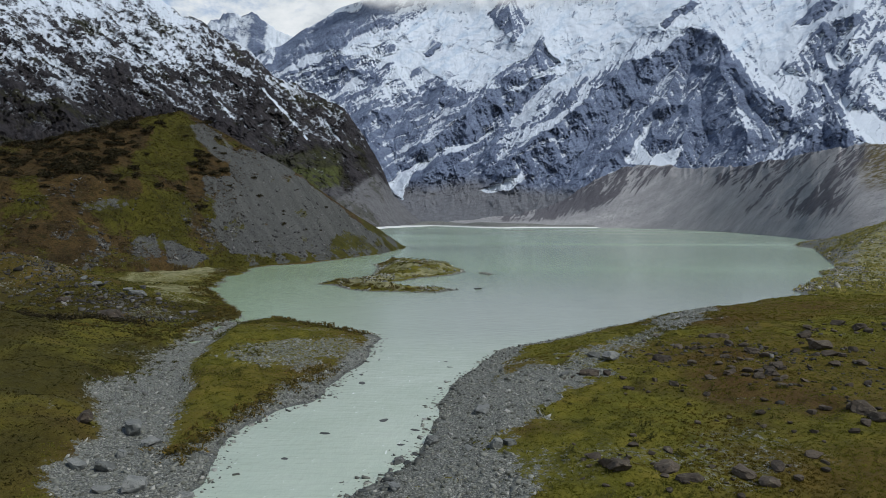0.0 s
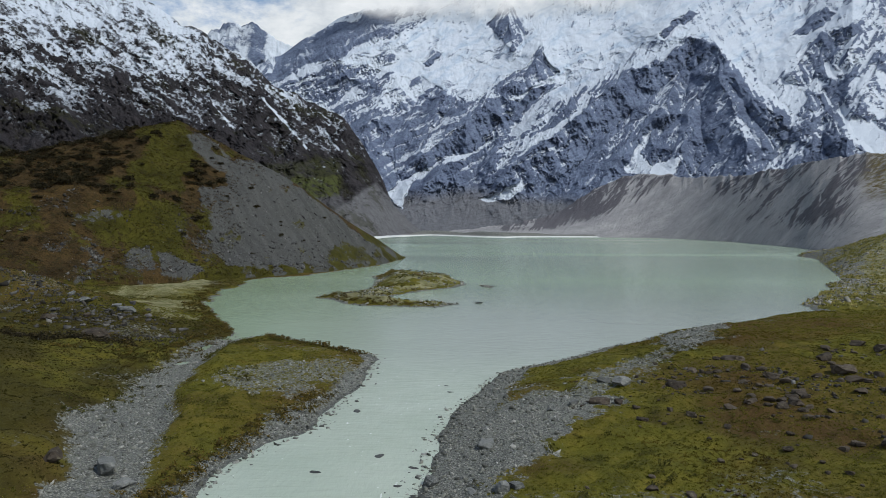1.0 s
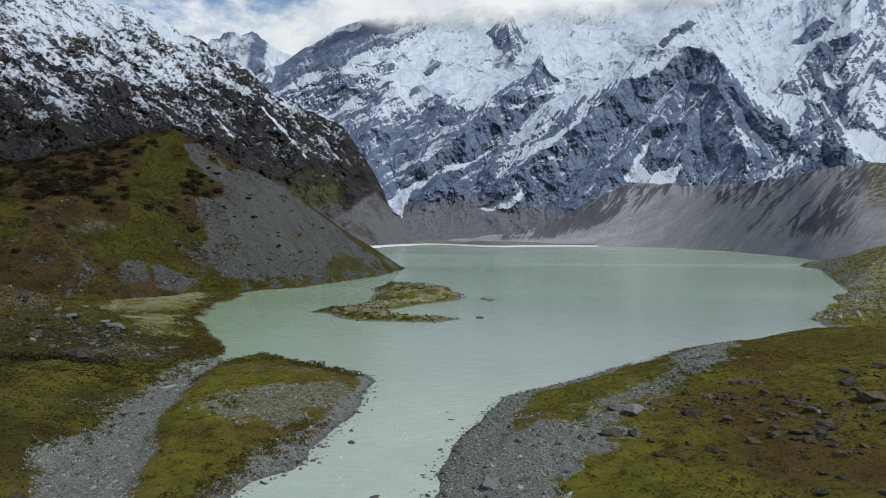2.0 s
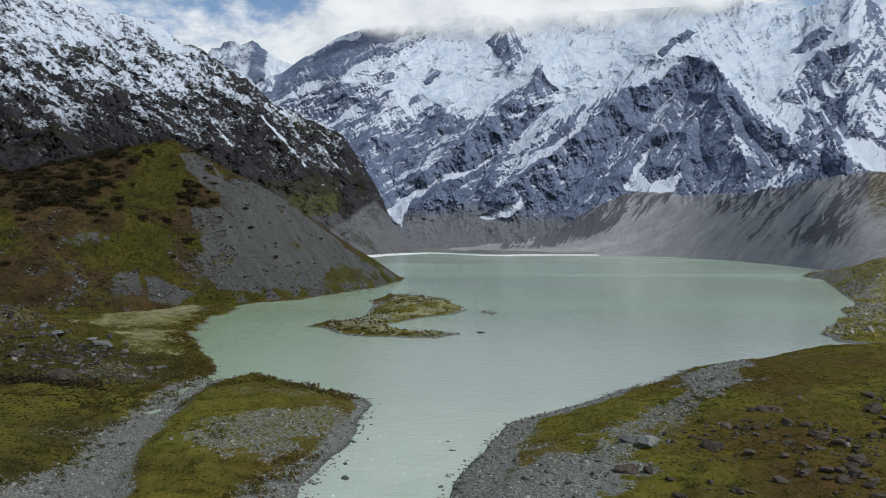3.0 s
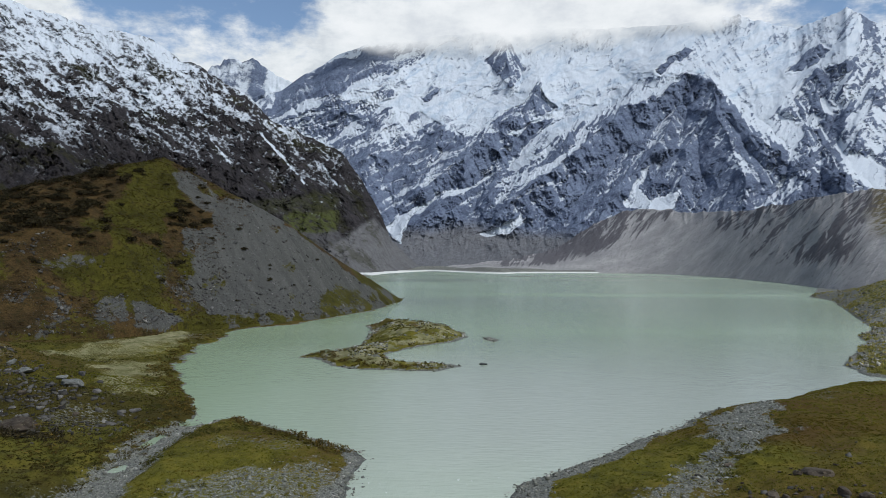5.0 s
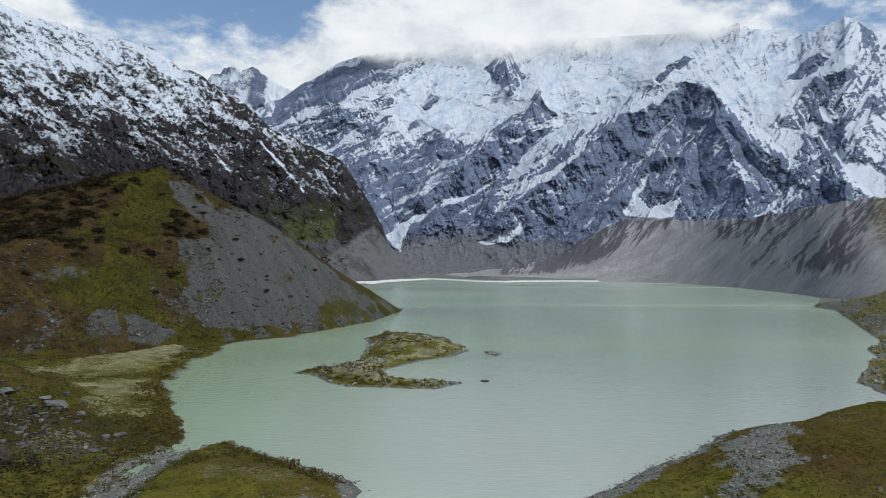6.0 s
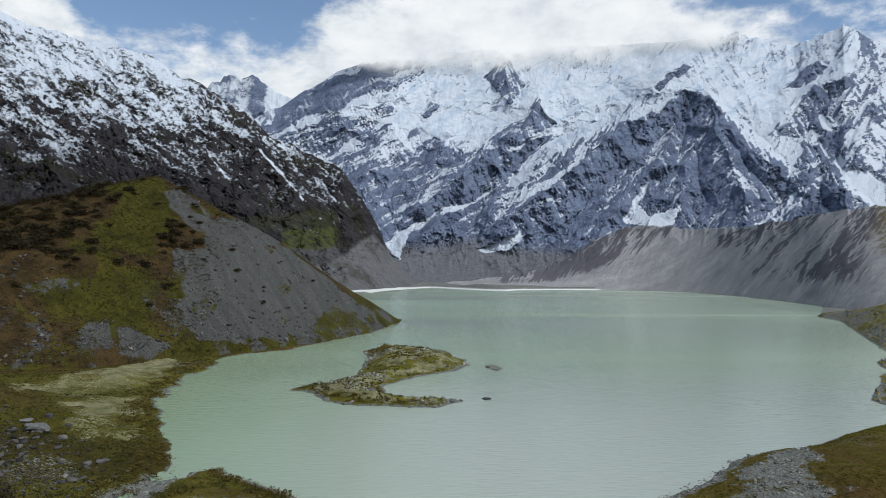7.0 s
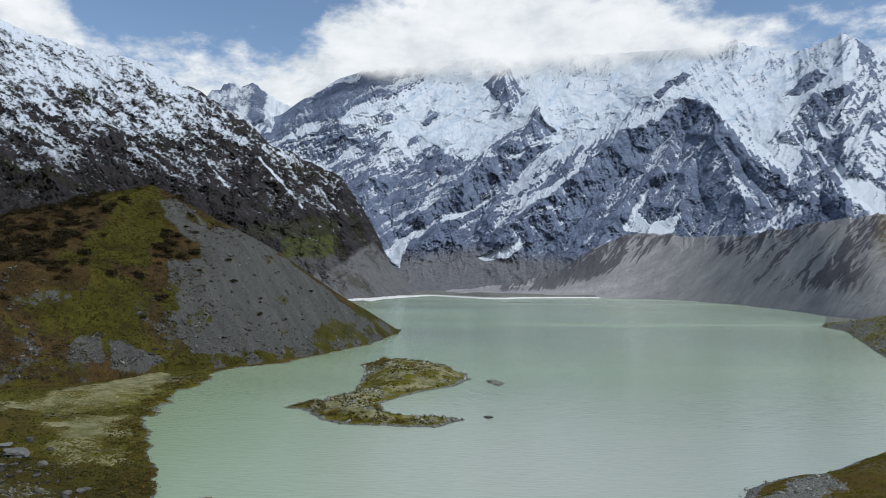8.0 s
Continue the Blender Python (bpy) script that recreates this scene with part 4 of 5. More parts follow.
def build_left():
    b, r, z, s, top = face(LEFT, 600, 300, 0.75)
    body = smooth(s, 0.0, 0.12) * np.clip(top / 300, 0, 1)
    keep = 1 - 0.85 * smooth(s, 0.86, 1.0)
    e = rise(r, z)
    bw = b + 0.55 * cloudy(b, e, 2.2, 5, 0.62)
    ew = e + 0.5 * cloudy(b + 60, e, 2.2, 5, 0.62)
    turn = smooth(b, -27, -19)
    u, v = tilted(bw, ew, -28)
    lumps = craggy(bw, ew * 1.1, 3.4, 4, 0.55)
    beds = cloudy(u * 0.2, v + 0.12 * cloudy(b, e, 0.6, 3), 0.34, 4, 0.7)
    grain = cloudy(b, e * 1.2, 0.19, 3, 0.7)
    out = 42 * (lumps - 0.35) + 16 * cloudy(bw + 30, ew, 2.0, 3) - 10 * (b + 20) * smooth(b, -24, -12)
    out, ribs = gullied(b, e, out, 26.0, (2.4, 1.2, 0.6, 0.32), 0.22)
    out = out + 10 * (b + 20) * smooth(b, -24, -12) + 4 * beds + 1.2 * grain
    r, z = drawn_near(r, z, body * keep * out)
    x, y = spread(b, r)
    z = z + body * smooth(s, 0.7, 1) * 14 * cloudy(b, 0.3 * e, 1.4, 5, 0.6)
    e = rise(r, z)
    level = flatness(x, y, z)
    line = np.interp(b, [-40, -32, -25, -20, -14, -8, -5], [10.2, 10.2, 10.0, 9.0, 7.0, 5.4, 5.2])
    up = (e - line) / 5.0 + 0.22 * cloudy(bw, ew, 3.0, 3)
    cover = np.interp(up, [-0.9, -0.4, 0.0, 0.35, 0.7, 1.4], [0.0, 0.11, 0.26, 0.50, 0.70, 0.85])
    cover = cover * (1 - 0.50 * smooth(b, -23, -16)) * (1 - 0.36 * smooth(b, -14, -9))
    rough = (0.26 + 0.22 * turn) * ribs + (0.8 - 0.25 * turn) * beds + 0.3 * lumps + 0.42 * grain - 0.4 * level
    snow = (cover - ranked(rough)) * 1.7 - 0.45 * smooth(cover, 0.16, 0.0)
    couloirs = [([(-14.6, 9.9), (-12.6, 7.6), (-11.2, 6.0)], 0.14, 0.55), ([(-11.6, 6.5), (-9.9, 4.6)], 0.19, 0.75), ([(-18.4, 9.2), (-16.6, 6.9)], 0.12, 0.35), ([(-9.6, 7.4), (-8.6, 6.0)], 0.10, 0.5)]
    snow = snow + 3.0 * (0.75 + 1.1 * cloudy(b, e, 0.7, 3)) * laid(b + 0.22 * cloudy(b, e, 0.8, 4), e, couloirs)
    bt, et = b + 0.35 * cloudy(x, y, 70, 5, 0.6), e + 0.32 * cloudy(x + 90, y, 70, 5, 0.6)
    talus = covered(bt, et, smooth(np.interp(b, [-14, -9, -6, -3], [1.6, 1.6, 1.5, 0.7]) - et, -0.1, 0.3) * smooth(b, -13.5, -12.5), FANS)
    green = covered(bt, et, 0.35 * smooth(np.abs(e - 4.6 - 0.12 * (b + 10)), 0.9, 0.3) * smooth(b, -17, -14) * smooth(b, -8, -9), TERRACE)
    masks = {"snow": snow, "talus": talus, "green": green, "along": u * 40, "across": v * 40}
    return tagged(sheet("mountain", x, y, z, BROWN, masks), "dark brown rocky mountain with a snowy top", "mountain", kind="structure")


def build_right():
    b, r, z, s, top = face(RIGHT, 760, 160, 0.8, 0.5, 1.6)
    z = np.where(s > 1, top * (1 - 0.12 * (s - 1)), z)
    x, y = spread(b, r)
    e = rise(r, z)
    skew = b - 0.62 * e
    zone = smooth(b + 0.5 * e, 22.0, 26.0) * smooth(b, 32.5, 30.0) * smooth(e, -0.9, 0.6) + 0.75 * smooth(s + 0.16 * cloudy(b, e, 1.2, 3), 0.60, 0.84) * smooth(s, 1.02, 0.95) * smooth(b, 8, 12) + 0.95 * smooth(s + 0.2 * cloudy(b, e, 1.6, 3), 0.10, 0.6) * smooth(b, 3, 6) * smooth(b, 18, 12.5)
    out, ribs = gullied(b - 0.85 * e, e, 9 * cloudy(x, y, 110.0, 4), 24.0, (1.3, 0.65, 0.33), 0.11, 0.2 + 0.8 * np.clip(zone, 0, 1))
    r, z = drawn_near(r, z, smooth(s, 0.0, 0.2) * out)
    x, y = spread(b, r)
    z = z + smooth(s, 0.7, 1.0) * (7 * cloudy(b, 0 * b, 1.5, 6, 0.6) + 4 * (craggy(b, 0 * b, 0.7, 4) - 0.4))
    e = rise(r, z)
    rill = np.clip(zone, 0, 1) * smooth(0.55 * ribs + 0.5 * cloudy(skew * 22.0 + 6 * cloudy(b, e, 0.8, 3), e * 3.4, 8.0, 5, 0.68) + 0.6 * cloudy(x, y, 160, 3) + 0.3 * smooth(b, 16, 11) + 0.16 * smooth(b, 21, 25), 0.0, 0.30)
    green = smooth(b + cloudy(x, y, 60, 4), 31.2, 32.6) * smooth(e, 1.2, 2.4)
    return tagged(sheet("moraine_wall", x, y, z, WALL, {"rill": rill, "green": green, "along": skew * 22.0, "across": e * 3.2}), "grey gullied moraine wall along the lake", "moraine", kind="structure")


def build_cloud_cap():
    """A thin bank of cloud that lies on the crest of the main wall."""
    b, e = np.meshgrid(np.linspace(-14, 31, 260), np.linspace(15.2, 24.5, 90), indexing="ij")
    r = np.minimum(4370 + 115 * (e - 16), 4740 + 3 * (e - 19))
    x, y = spread(b, r)
    z = EYE[2] + r * np.tan(np.radians(e))
    low = np.interp(b, [-16, -8.4, -3.9, 0, 5, 10, 15, 19, 23, 27, 30], [17.4, 17.4, 17.5, 17.5, 17.6, 17.8, 18.1, 18.3, 18.4, 18.4, 18.4])
    top = np.interp(b, [-16, -10, -8, -5, 0, 8, 15, 20, 23, 27, 31], [16.5, 17.8, 19.5, 21.5, 23.5, 24.5, 22.5, 21.0, 19.8, 19.2, 18.6])
    veil = smooth(e - low + 1.4 * cloudy(b, e * 1.8, 3.6, 5, 0.6), -1.6, 0.5) * smooth(top - e + 2.2 * cloudy(b, e * 1.6, 3.0, 5, 0.6), 0.0, 2.4)
    veil = veil * smooth(b, -12.5, -8) * smooth(b, 30.5, 26) * smooth(e, 15.4, 17.2) * smooth(e, 24.4, 22.5)
    made, n = material("cloud")
    shade = n.noise(n.add("ShaderNodeCombineXYZ", None, X=n.attribute("along"), Y=n.attribute("across"), Z=0.0).outputs[0], 0.17, 7.0, 0.62)
    tone = n.ramp(shade, [(0.32, (0.74, 0.77, 0.82)), (0.5, (0.90, 0.92, 0.945)), (0.62, (0.97, 0.98, 1.0))])
    glow = n.add("ShaderNodeEmission", None, Color=tone, Strength=0.95)
    clear = n.add("ShaderNodeBsdfTransparent")
    mix = n.add("ShaderNodeMixShader", None, i0=n.attribute("veil"), i1=clear.outputs[0], i2=glow.outputs[0])
    n.add("ShaderNodeOutputMaterial", None, Surface=mix.outputs[0])
    return tagged(sheet("backdrop", x, y, z, made, {"veil": veil, "along": b, "across": 1.8 * e}), "white cloud bank lying on the mountain crest", "cloud", kind="structure")


# ---- loose things: stones, tussocks, heath ----
def speckled(name, stops, rough=0.9, size=3.0, relief=0.04, patch=None, blades=False):
    """A material that varies from piece to piece and within each piece."""
    made, n = material(name)
    p = place(n)
    each = n.add("ShaderNodeNewGeometry").outputs["Random Per Island"]
    grain = n.noise(p, size, 5, 0.65)
    colour = n.ramp(each, stops)
    colour = n.mix(n.math("MULTIPLY", n.step(grain, 0.4, 0.7), 0.35), colour, (0.03, 0.028, 0.02, 1))
    if patch:
        colour = n.mix(n.math("MULTIPLY", n.step(n.noise(p, 0.07, 5, 0.65), 0.50, 0.62), 0.75), colour, n.mix(each, (*[0.5 * c for c in patch], 1), (*patch, 1)))
    finish(n, colour, rough, grain, relief, 0.8)
    if blades:
        out = n.tree.nodes["Material Output"]
        glow = n.add("ShaderNodeBsdfTranslucent", None, Color=colour)
        both = n.add("ShaderNodeMixShader", None, i0=0.4, i1=out.inputs[0].links[0].from_socket, i2=glow.outputs[0])
        n.put(out, "Surface", both.outputs[0])
    return made


def boulder_material(name, dark, pale, lichen):
    made, n = material(name)
    p = place(n)
    each = n.add("ShaderNodeObjectInfo").outputs["Random"]
    mid, fine = n.noise(p, 1.1, 6, 0.62), n.noise(p, 7.0, 5, 0.65)
    colour = n.ramp(n.math("MULTIPLY_ADD", each, 0.3, n.math("MULTIPLY", mid, 0.7)), [(0.25, dark), (0.65, pale)])
    colour = n.mix(n.step(fine, 0.55, 0.75), colour, (*[0.5 * c for c in dark], 1))
    colour = n.mix(n.math("MULTIPLY", n.step(n.noise(p, 2.6, 5, 0.7), 0.56, 0.66), 0.7), colour, (*lichen, 1))
    finish(n, colour, 0.88, n.math("ADD", mid, n.math("MULTIPLY", fine, 0.4)), 0.16, 0.9)
    return made


HEATH_ROCK = boulder_material("lichened_brown_rock", (0.028, 0.023, 0.018), (0.088, 0.073, 0.057), (0.14, 0.128, 0.09))
RIVER_ROCK = boulder_material("grey_river_rock", (0.06, 0.064, 0.06), (0.175, 0.182, 0.172), (0.24, 0.245, 0.225))
STONY = boulder_material("grey_brown_rock", (0.04, 0.04, 0.04), (0.135, 0.13, 0.125), (0.19, 0.185, 0.17))
WET_ROCK = boulder_material("wet_dark_rock", (0.022, 0.025, 0.024), (0.075, 0.08, 0.078), (0.10, 0.11, 0.10))
PEBBLE = speckled("gravel", [(0.0, (0.085, 0.088, 0.074)), (0.4, (0.16, 0.166, 0.143)), (0.85, (0.24, 0.246, 0.214)), (1.0, (0.36, 0.36, 0.325))])
SCREE = speckled("scree_rock", [(0.0, (0.04, 0.04, 0.041)), (0.7, (0.075, 0.076, 0.075)), (1.0, (0.16, 0.16, 0.155))], size=1.0)
RUBBLE = speckled("rubble", [(0.0, (0.022, 0.021, 0.019)), (0.6, (0.06, 0.058, 0.053)), (0.95, (0.10, 0.098, 0.09)), (1.0, (0.22, 0.215, 0.20))], size=1.0)
BAY = speckled("bay_turf", [(0.0, (0.035, 0.037, 0.007)), (0.5, (0.085, 0.088, 0.018)), (1.0, (0.135, 0.125, 0.035))], size=0.25, patch=(0.075, 0.055, 0.018), blades=True)
PALE = speckled("spit_rock", [(0.0, (0.10, 0.092, 0.07)), (0.5, (0.22, 0.21, 0.165)), (1.0, (0.40, 0.39, 0.34))], size=0.6)
BLADE = speckled("tussock", [(0.0, (0.090, 0.090, 0.014)), (0.4, (0.132, 0.130, 0.019)), (0.75, (0.165, 0.156, 0.025)), (1.0, (0.215, 0.19, 0.046))], size=0.25, patch=(0.12, 0.080, 0.018), blades=True)
LEAF = speckled("heath_leaf", [(0.0, (0.03, 0.026, 0.007)), (0.5, (0.075, 0.06, 0.012)), (0.85, (0.11, 0.08, 0.016)), (1.0, (0.13, 0.08, 0.02))], size=0.8)
BUSH = speckled("bush_leaf", [(0.0, (0.009, 0.008, 0.004)), (0.5, (0.021, 0.018, 0.008)), (1.0, (0.055, 0.043, 0.017))], size=0.8)

KNOLL = speckled("hill_tuft", [(0.0, (0.022, 0.016, 0.004)), (0.4, (0.048, 0.046, 0.006)), (0.75, (0.069, 0.065, 0.009)), (1.0, (0.085, 0.060, 0.014))], size=0.2, blades=True)

# west bank grass: olive blades with the bank's shade put into their colours
SHADY_TURF = speckled("shade_dark_turf", [(0.0, (0.018, 0.017, 0.003)), (0.5, (0.033, 0.031, 0.006)), (1.0, (0.060, 0.052, 0.011))], size=0.2, patch=(0.058, 0.042, 0.011), blades=True)

BRUSH = speckled("hill_heath", [(0.0, (0.012, 0.009, 0.004)), (0.5, (0.036, 0.024, 0.010)), (0.85, (0.070, 0.044, 0.016)), (1.0, (0.105, 0.064, 0.022))], size=0.5)

TURF = speckled("spit_turf", [(0.0, (0.12, 0.12, 0.03)), (0.5, (0.27, 0.25, 0.07)), (1.0, (0.42, 0.36, 0.13))], size=0.3, blades=True)
SHORE = speckled("wet_shore_stone", [(0.0, (0.04, 0.042, 0.037)), (0.6, (0.09, 0.094, 0.083)), (1.0, (0.17, 0.175, 0.155))], 0.5)

rng = np.random.RandomState(11)


def rock_mesh(name, seed, detail, material_used):
    """A weathered block: a ball cut by a few planes and roughened."""
    r = np.random.RandomState(seed)
    bm = bmesh.new()
    bmesh.ops.create_icosphere(bm, subdivisions=detail, radius=0.62)
    planes = [(Vector(r.normal(size=3)).normalized(), 0.24 + 0.24 * r.rand()) for _ in range(11)]
    planes.append((Vector((0.1 * r.randn(), 0.1 * r.randn(), 1)).normalized(), 0.30 + 0.08 * r.rand()))
    for v in bm.verts:
        for way, reach in planes:
            past = v.co.dot(way) - reach
            if past > 0:
                v.co -= way * past * 0.93
        v.co *= 1 + 0.22 * noise.noise(v.co * 3.2 + Vector((seed, 0, 0))) + 0.12 * noise.noise(v.co * 8) + 0.06 * noise.noise(v.co * 17)
        v.co.z *= 0.85
    mesh = bpy.data.meshes.new(name)
    bm.to_mesh(mesh)
    bm.free()
    mesh.materials.append(material_used)
    return mesh


def surface(x, y):
    """The height of the ground or the hill, whichever is higher."""
    x, y = np.asarray(x, float), np.asarray(y, float)
    g, land = ground_height(x, y)
    h, up = hill_height(x, y)
    on_hill = (up > 0) & (x < -23) & (land > 0.3)
    return np.where(on_hill, np.maximum(h, g), g), land


ROCKS = {}


def lay_rock(name, x, y, size, look_of, label, group, sink=0.22, detail=3, flat=None):
    key = (look_of.name, rng.randint(5), detail)
    if key not in ROCKS:
        ROCKS[key] = rock_mesh(name, len(ROCKS) * 7 + 3, detail, look_of)
    ob = new(name, ROCKS[key])
    z = float(surface([x], [y])[0][0])
    tall = (0.55 + 0.3 * rng.rand()) if flat is None else flat
    ob.matrix_world = Matrix.LocRotScale((x, y, max(z, -0.15) + size * tall * (0.42 - sink)), Euler((rng.randn() * 0.12, rng.randn() * 0.12, rng.rand() * 6.28)),
                                         (size, size * (0.65 + 0.3 * rng.rand()), size * tall))
    return tagged(ob, label, "rock", group)


def scatter(name, templates, x, y, z, size, squash, look_of, label, category, tilt=0.15):
    """Many small copies of a few shapes, joined into one mesh."""
    x, y, z, size = (np.asarray(v, float) for v in (x, y, z, size))
    pick = rng.randint(len(templates), size=len(x))
    points, faces, start = [], [], 0
    for n, (verts, tris) in enumerate(templates):
        who = np.nonzero(pick == n)[0]
        a = rng.rand(len(who)) * 2 * np.pi
        c, k = np.cos(a)[:, None], np.sin(a)[:, None]
        grow = size[who][:, None] * (1 + 0.25 * rng.randn(len(who), 3)).clip(0.55, 1.6)
        p = verts[None] * (grow * np.array([1, 1, squash]))[:, None]
        lean = tilt * rng.randn(len(who), 2)
        p[..., 2] += p[..., 0] * lean[:, :1] + p[..., 1] * lean[:, 1:]
        px, py = p[..., 0] * c - p[..., 1] * k, p[..., 0] * k + p[..., 1] * c
        points.append(np.stack([px + x[who][:, None], py + y[who][:, None], p[..., 2] + z[who][:, None]], -1).reshape(-1, 3))
        faces.append((tris[None] + (start + np.arange(len(who)) * len(verts))[:, None, None]).reshape(-1, 3))
        start += len(who) * len(verts)
    points, faces = np.concatenate(points), np.concatenate(faces)
    mesh = bpy.data.meshes.new(name)
    mesh.vertices.add(len(points))
    mesh.vertices.foreach_set("co", points.astype(np.float32).ravel())
    mesh.loops.add(faces.size)
    mesh.loops.foreach_set("vertex_index", faces.astype(np.int32).ravel())
    mesh.polygons.add(len(faces))
    mesh.polygons.foreach_set("loop_start", np.arange(0, faces.size, 3, dtype=np.int32))
    mesh.update(calc_edges=True)
    mesh.materials.append(look_of)
    return tagged(new(name, mesh), label, category, kind="stuff")


def pebble_shape():
    v = np.array([(a, b, c) for a in (-.5, .5) for b in (-.5, .5) for c in (-.5, .5)]) * (0.72 + 0.5 * rng.rand(8, 1)) + 0.10 * rng.randn(8, 3)
    v[:, 1] *= 0.75
    quads = [(0, 1, 3, 2), (4, 6, 7, 5), (0, 4, 5, 1), (2, 3, 7, 6), (0, 2, 6, 4), (1, 5, 7, 3)]
    return v, np.array([t for a, b, c, d in quads for t in ((a, b, c), (a, c, d))])


def tussock_shape(blades=5):
    a = np.arange(blades) / blades * 2 * np.pi + 0.3 * rng.randn(blades)
    ring = np.stack([0.36 * np.cos(a), 0.36 * np.sin(a), np.zeros(blades)], -1)
    out = 0.10 + 0.35 * rng.rand(blades)
    tip = np.stack([out * np.cos(a + 0.5), out * np.sin(a + 0.5), 0.5 + 0.4 * rng.rand(blades)], -1)
    n = np.arange(blades)
    return np.concatenate([ring, tip]), np.stack([n, (n + 1) % blades, n + blades], -1)


def leafy_shape(leaves, wide=0.085):
    """A low dome of small leaves over a few lumps."""
    lumps = [(0.25 * rng.randn(), 0.25 * rng.randn(), 0.22 + 0.12 * rng.rand(), 0.22 + 0.16 * rng.rand()) for _ in range(5)]
    v = []
    for _ in range(leaves):
        cx, cy, cz, rad = lumps[rng.randint(5)]
        d = rng.randn(3)
        d[2] = abs(d[2]) * 0.9 - 0.25
        d /= np.linalg.norm(d)
        c = np.array([cx, cy, cz]) + d * rad * (0.75 + 0.35 * rng.rand())
        for _ in range(3):
            v.append(c + wide * rng.randn(3))
    v = np.array(v)
    v[:, 2] = np.maximum(v[:, 2], -0.05)
    return v, np.arange(len(v)).reshape(-1, 3)


def points_in(n, x0, x1, y0, y1, power=1.0):
    """Random places, closer together towards y0 for a power over one."""
    return x0 + (x1 - x0) * rng.rand(n), y0 + (y1 - y0) * rng.rand(n) ** power


build_ground()
build_water()
build_hill()
build_right()
build_left()
build_main()
build_back()
build_cloud_cap()

# ---- boulders: x, y, width ----
MEADOW_ROCKS = [(15.1, 71.9, 3.4), (24.7, 77.3, 3.3), (28.5, 84.0, 1.7), (35.3, 90.1, 4.1), (35.2, 79.1, 2.4), (32.3, 68.1, 2.7), (26.5, 57.7, 1.4), (33.4, 75.6, 1.9), (25.7, 47.7, 1.6),
                (34.6, 56.3, 3.0), (34.5, 54.2, 2.4), (11.6, 45.8, 2.3), (14.8, 45.8, 2.4), (15.6, 44.0, 2.5), (19.5, 45.1, 2.4), (45.6, 87.4, 3.2), (43.2, 79.4, 3.7), (43.1, 77.0, 2.5),
                (17.8, 66.6, 1.5), (30.8, 82.8, 1.6), (35.0, 72.5, 2.0), (28.5, 68.9, 1.6), (54.9, 97.1, 2.7), (56.3, 94.1, 3.0), (30.3, 66.7, 1.8), (22.1, 66.5, 1.5)]
BANK_ROCKS = [(19.2, 78.2, 2.0), (12.6, 71.3, 1.1), (4.1, 51.5, 1.6), (5.0, 52.0, 1.3), (3.7, 61.8, 1.9), (-0.8, 55.1, 1.5), (-3.2, 51.1, 1.3), (-3.0, 44.6, 1.0), (2.1, 52.2, 0.9), (17.4, 79.8, 1.5), (10.0, 69.4, 0.8),
              (-25.3, 56.7, 2.2), (-22.9, 54.1, 1.6), (-19.8, 44.8, 1.9), (-23.6, 48.4, 1.4), (-23.7, 51.2, 1.2), (-25.7, 48.6, 1.3), (-16.4, 44.3, 1.0), (-21.9, 44.4, 1.1)]
SLABS = [(-68.0, 137.6, 2.9), (-58.8, 134.4, 3.4), (-61.5, 136.5, 1.9), (-72.5, 141.0, 2.0)]
WEST_ROCKS = [(-51.5, 107.5, 4.4), (-28.6, 55.4, 2.1), (-64.3, 109.7, 2.5), (-67.6, 124.0, 3.0)]
STREAM_ROCKS = [(-9.7, 57.7, 0.8), (-8.7, 75.8, 1.0), (-5.2, 61.6, 0.9), (-2.2, 58.8, 0.8), (-11.6, 51.5, 0.7), (-15.3, 49.3, 0.4), (-3.7, 46.7, 0.8), (0.5, 87.6, 0.7), (1.0, 84.3, 0.8),
                (-5.2, 48.7, 0.6), (-5.2, 45.0, 0.6), (-3.2, 54.9, 0.8), (-2.5, 50.8, 0.7), (-3.6, 48.7, 0.5), (-2.0, 52.7, 0.6), (-5.3, 53.3, 0.4), (-7.4, 49.6, 0.3), (-14.5, 58.1, 0.4), (9, 179, 2.0)]
for x, y, size in MEADOW_ROCKS:
    lay_rock("boulder", x, y, size * 0.72, HEATH_ROCK, "lichened brown boulder sunk in tussock meadow", "meadow boulders", 0.27)
for x, y, size in BANK_ROCKS:
    lay_rock("boulder", x, y, size, RIVER_ROCK, "rounded grey boulder on the gravel bank", "gravel bank boulders")
for x, y, size in WEST_ROCKS:
    lay_rock("boulder", x, y, size, HEATH_ROCK, "large weathered boulder beside the dry creek bed", "boulders by the creek")
for x, y, size in SLABS:
    lay_rock("slab", x, y, size, RIVER_ROCK, "pale tilted slab of grey rock on the stony rise", "slabs of the stony rise", 0.2, 3, 0.6)
for x, y, size in STREAM_ROCKS:
    lay_rock("stone", x, y, size * 1.25, WET_ROCK, "wet dark stone breaking the milky water", "stones in the river", 0.25, 2, 0.4)
# smaller rocks gather round the meadow's boulders and along the stony rise in the west
for n in range(270):
    x, y, size = MEADOW_ROCKS[rng.randint(len(MEADOW_ROCKS))]
    lay_rock("rock", x + 3.0 * rng.randn(), y + 3.4 * rng.randn(), 0.35 + 1.1 * rng.rand() ** 3, HEATH_ROCK, "small brown rock in the meadow", "meadow rocks", detail=2)
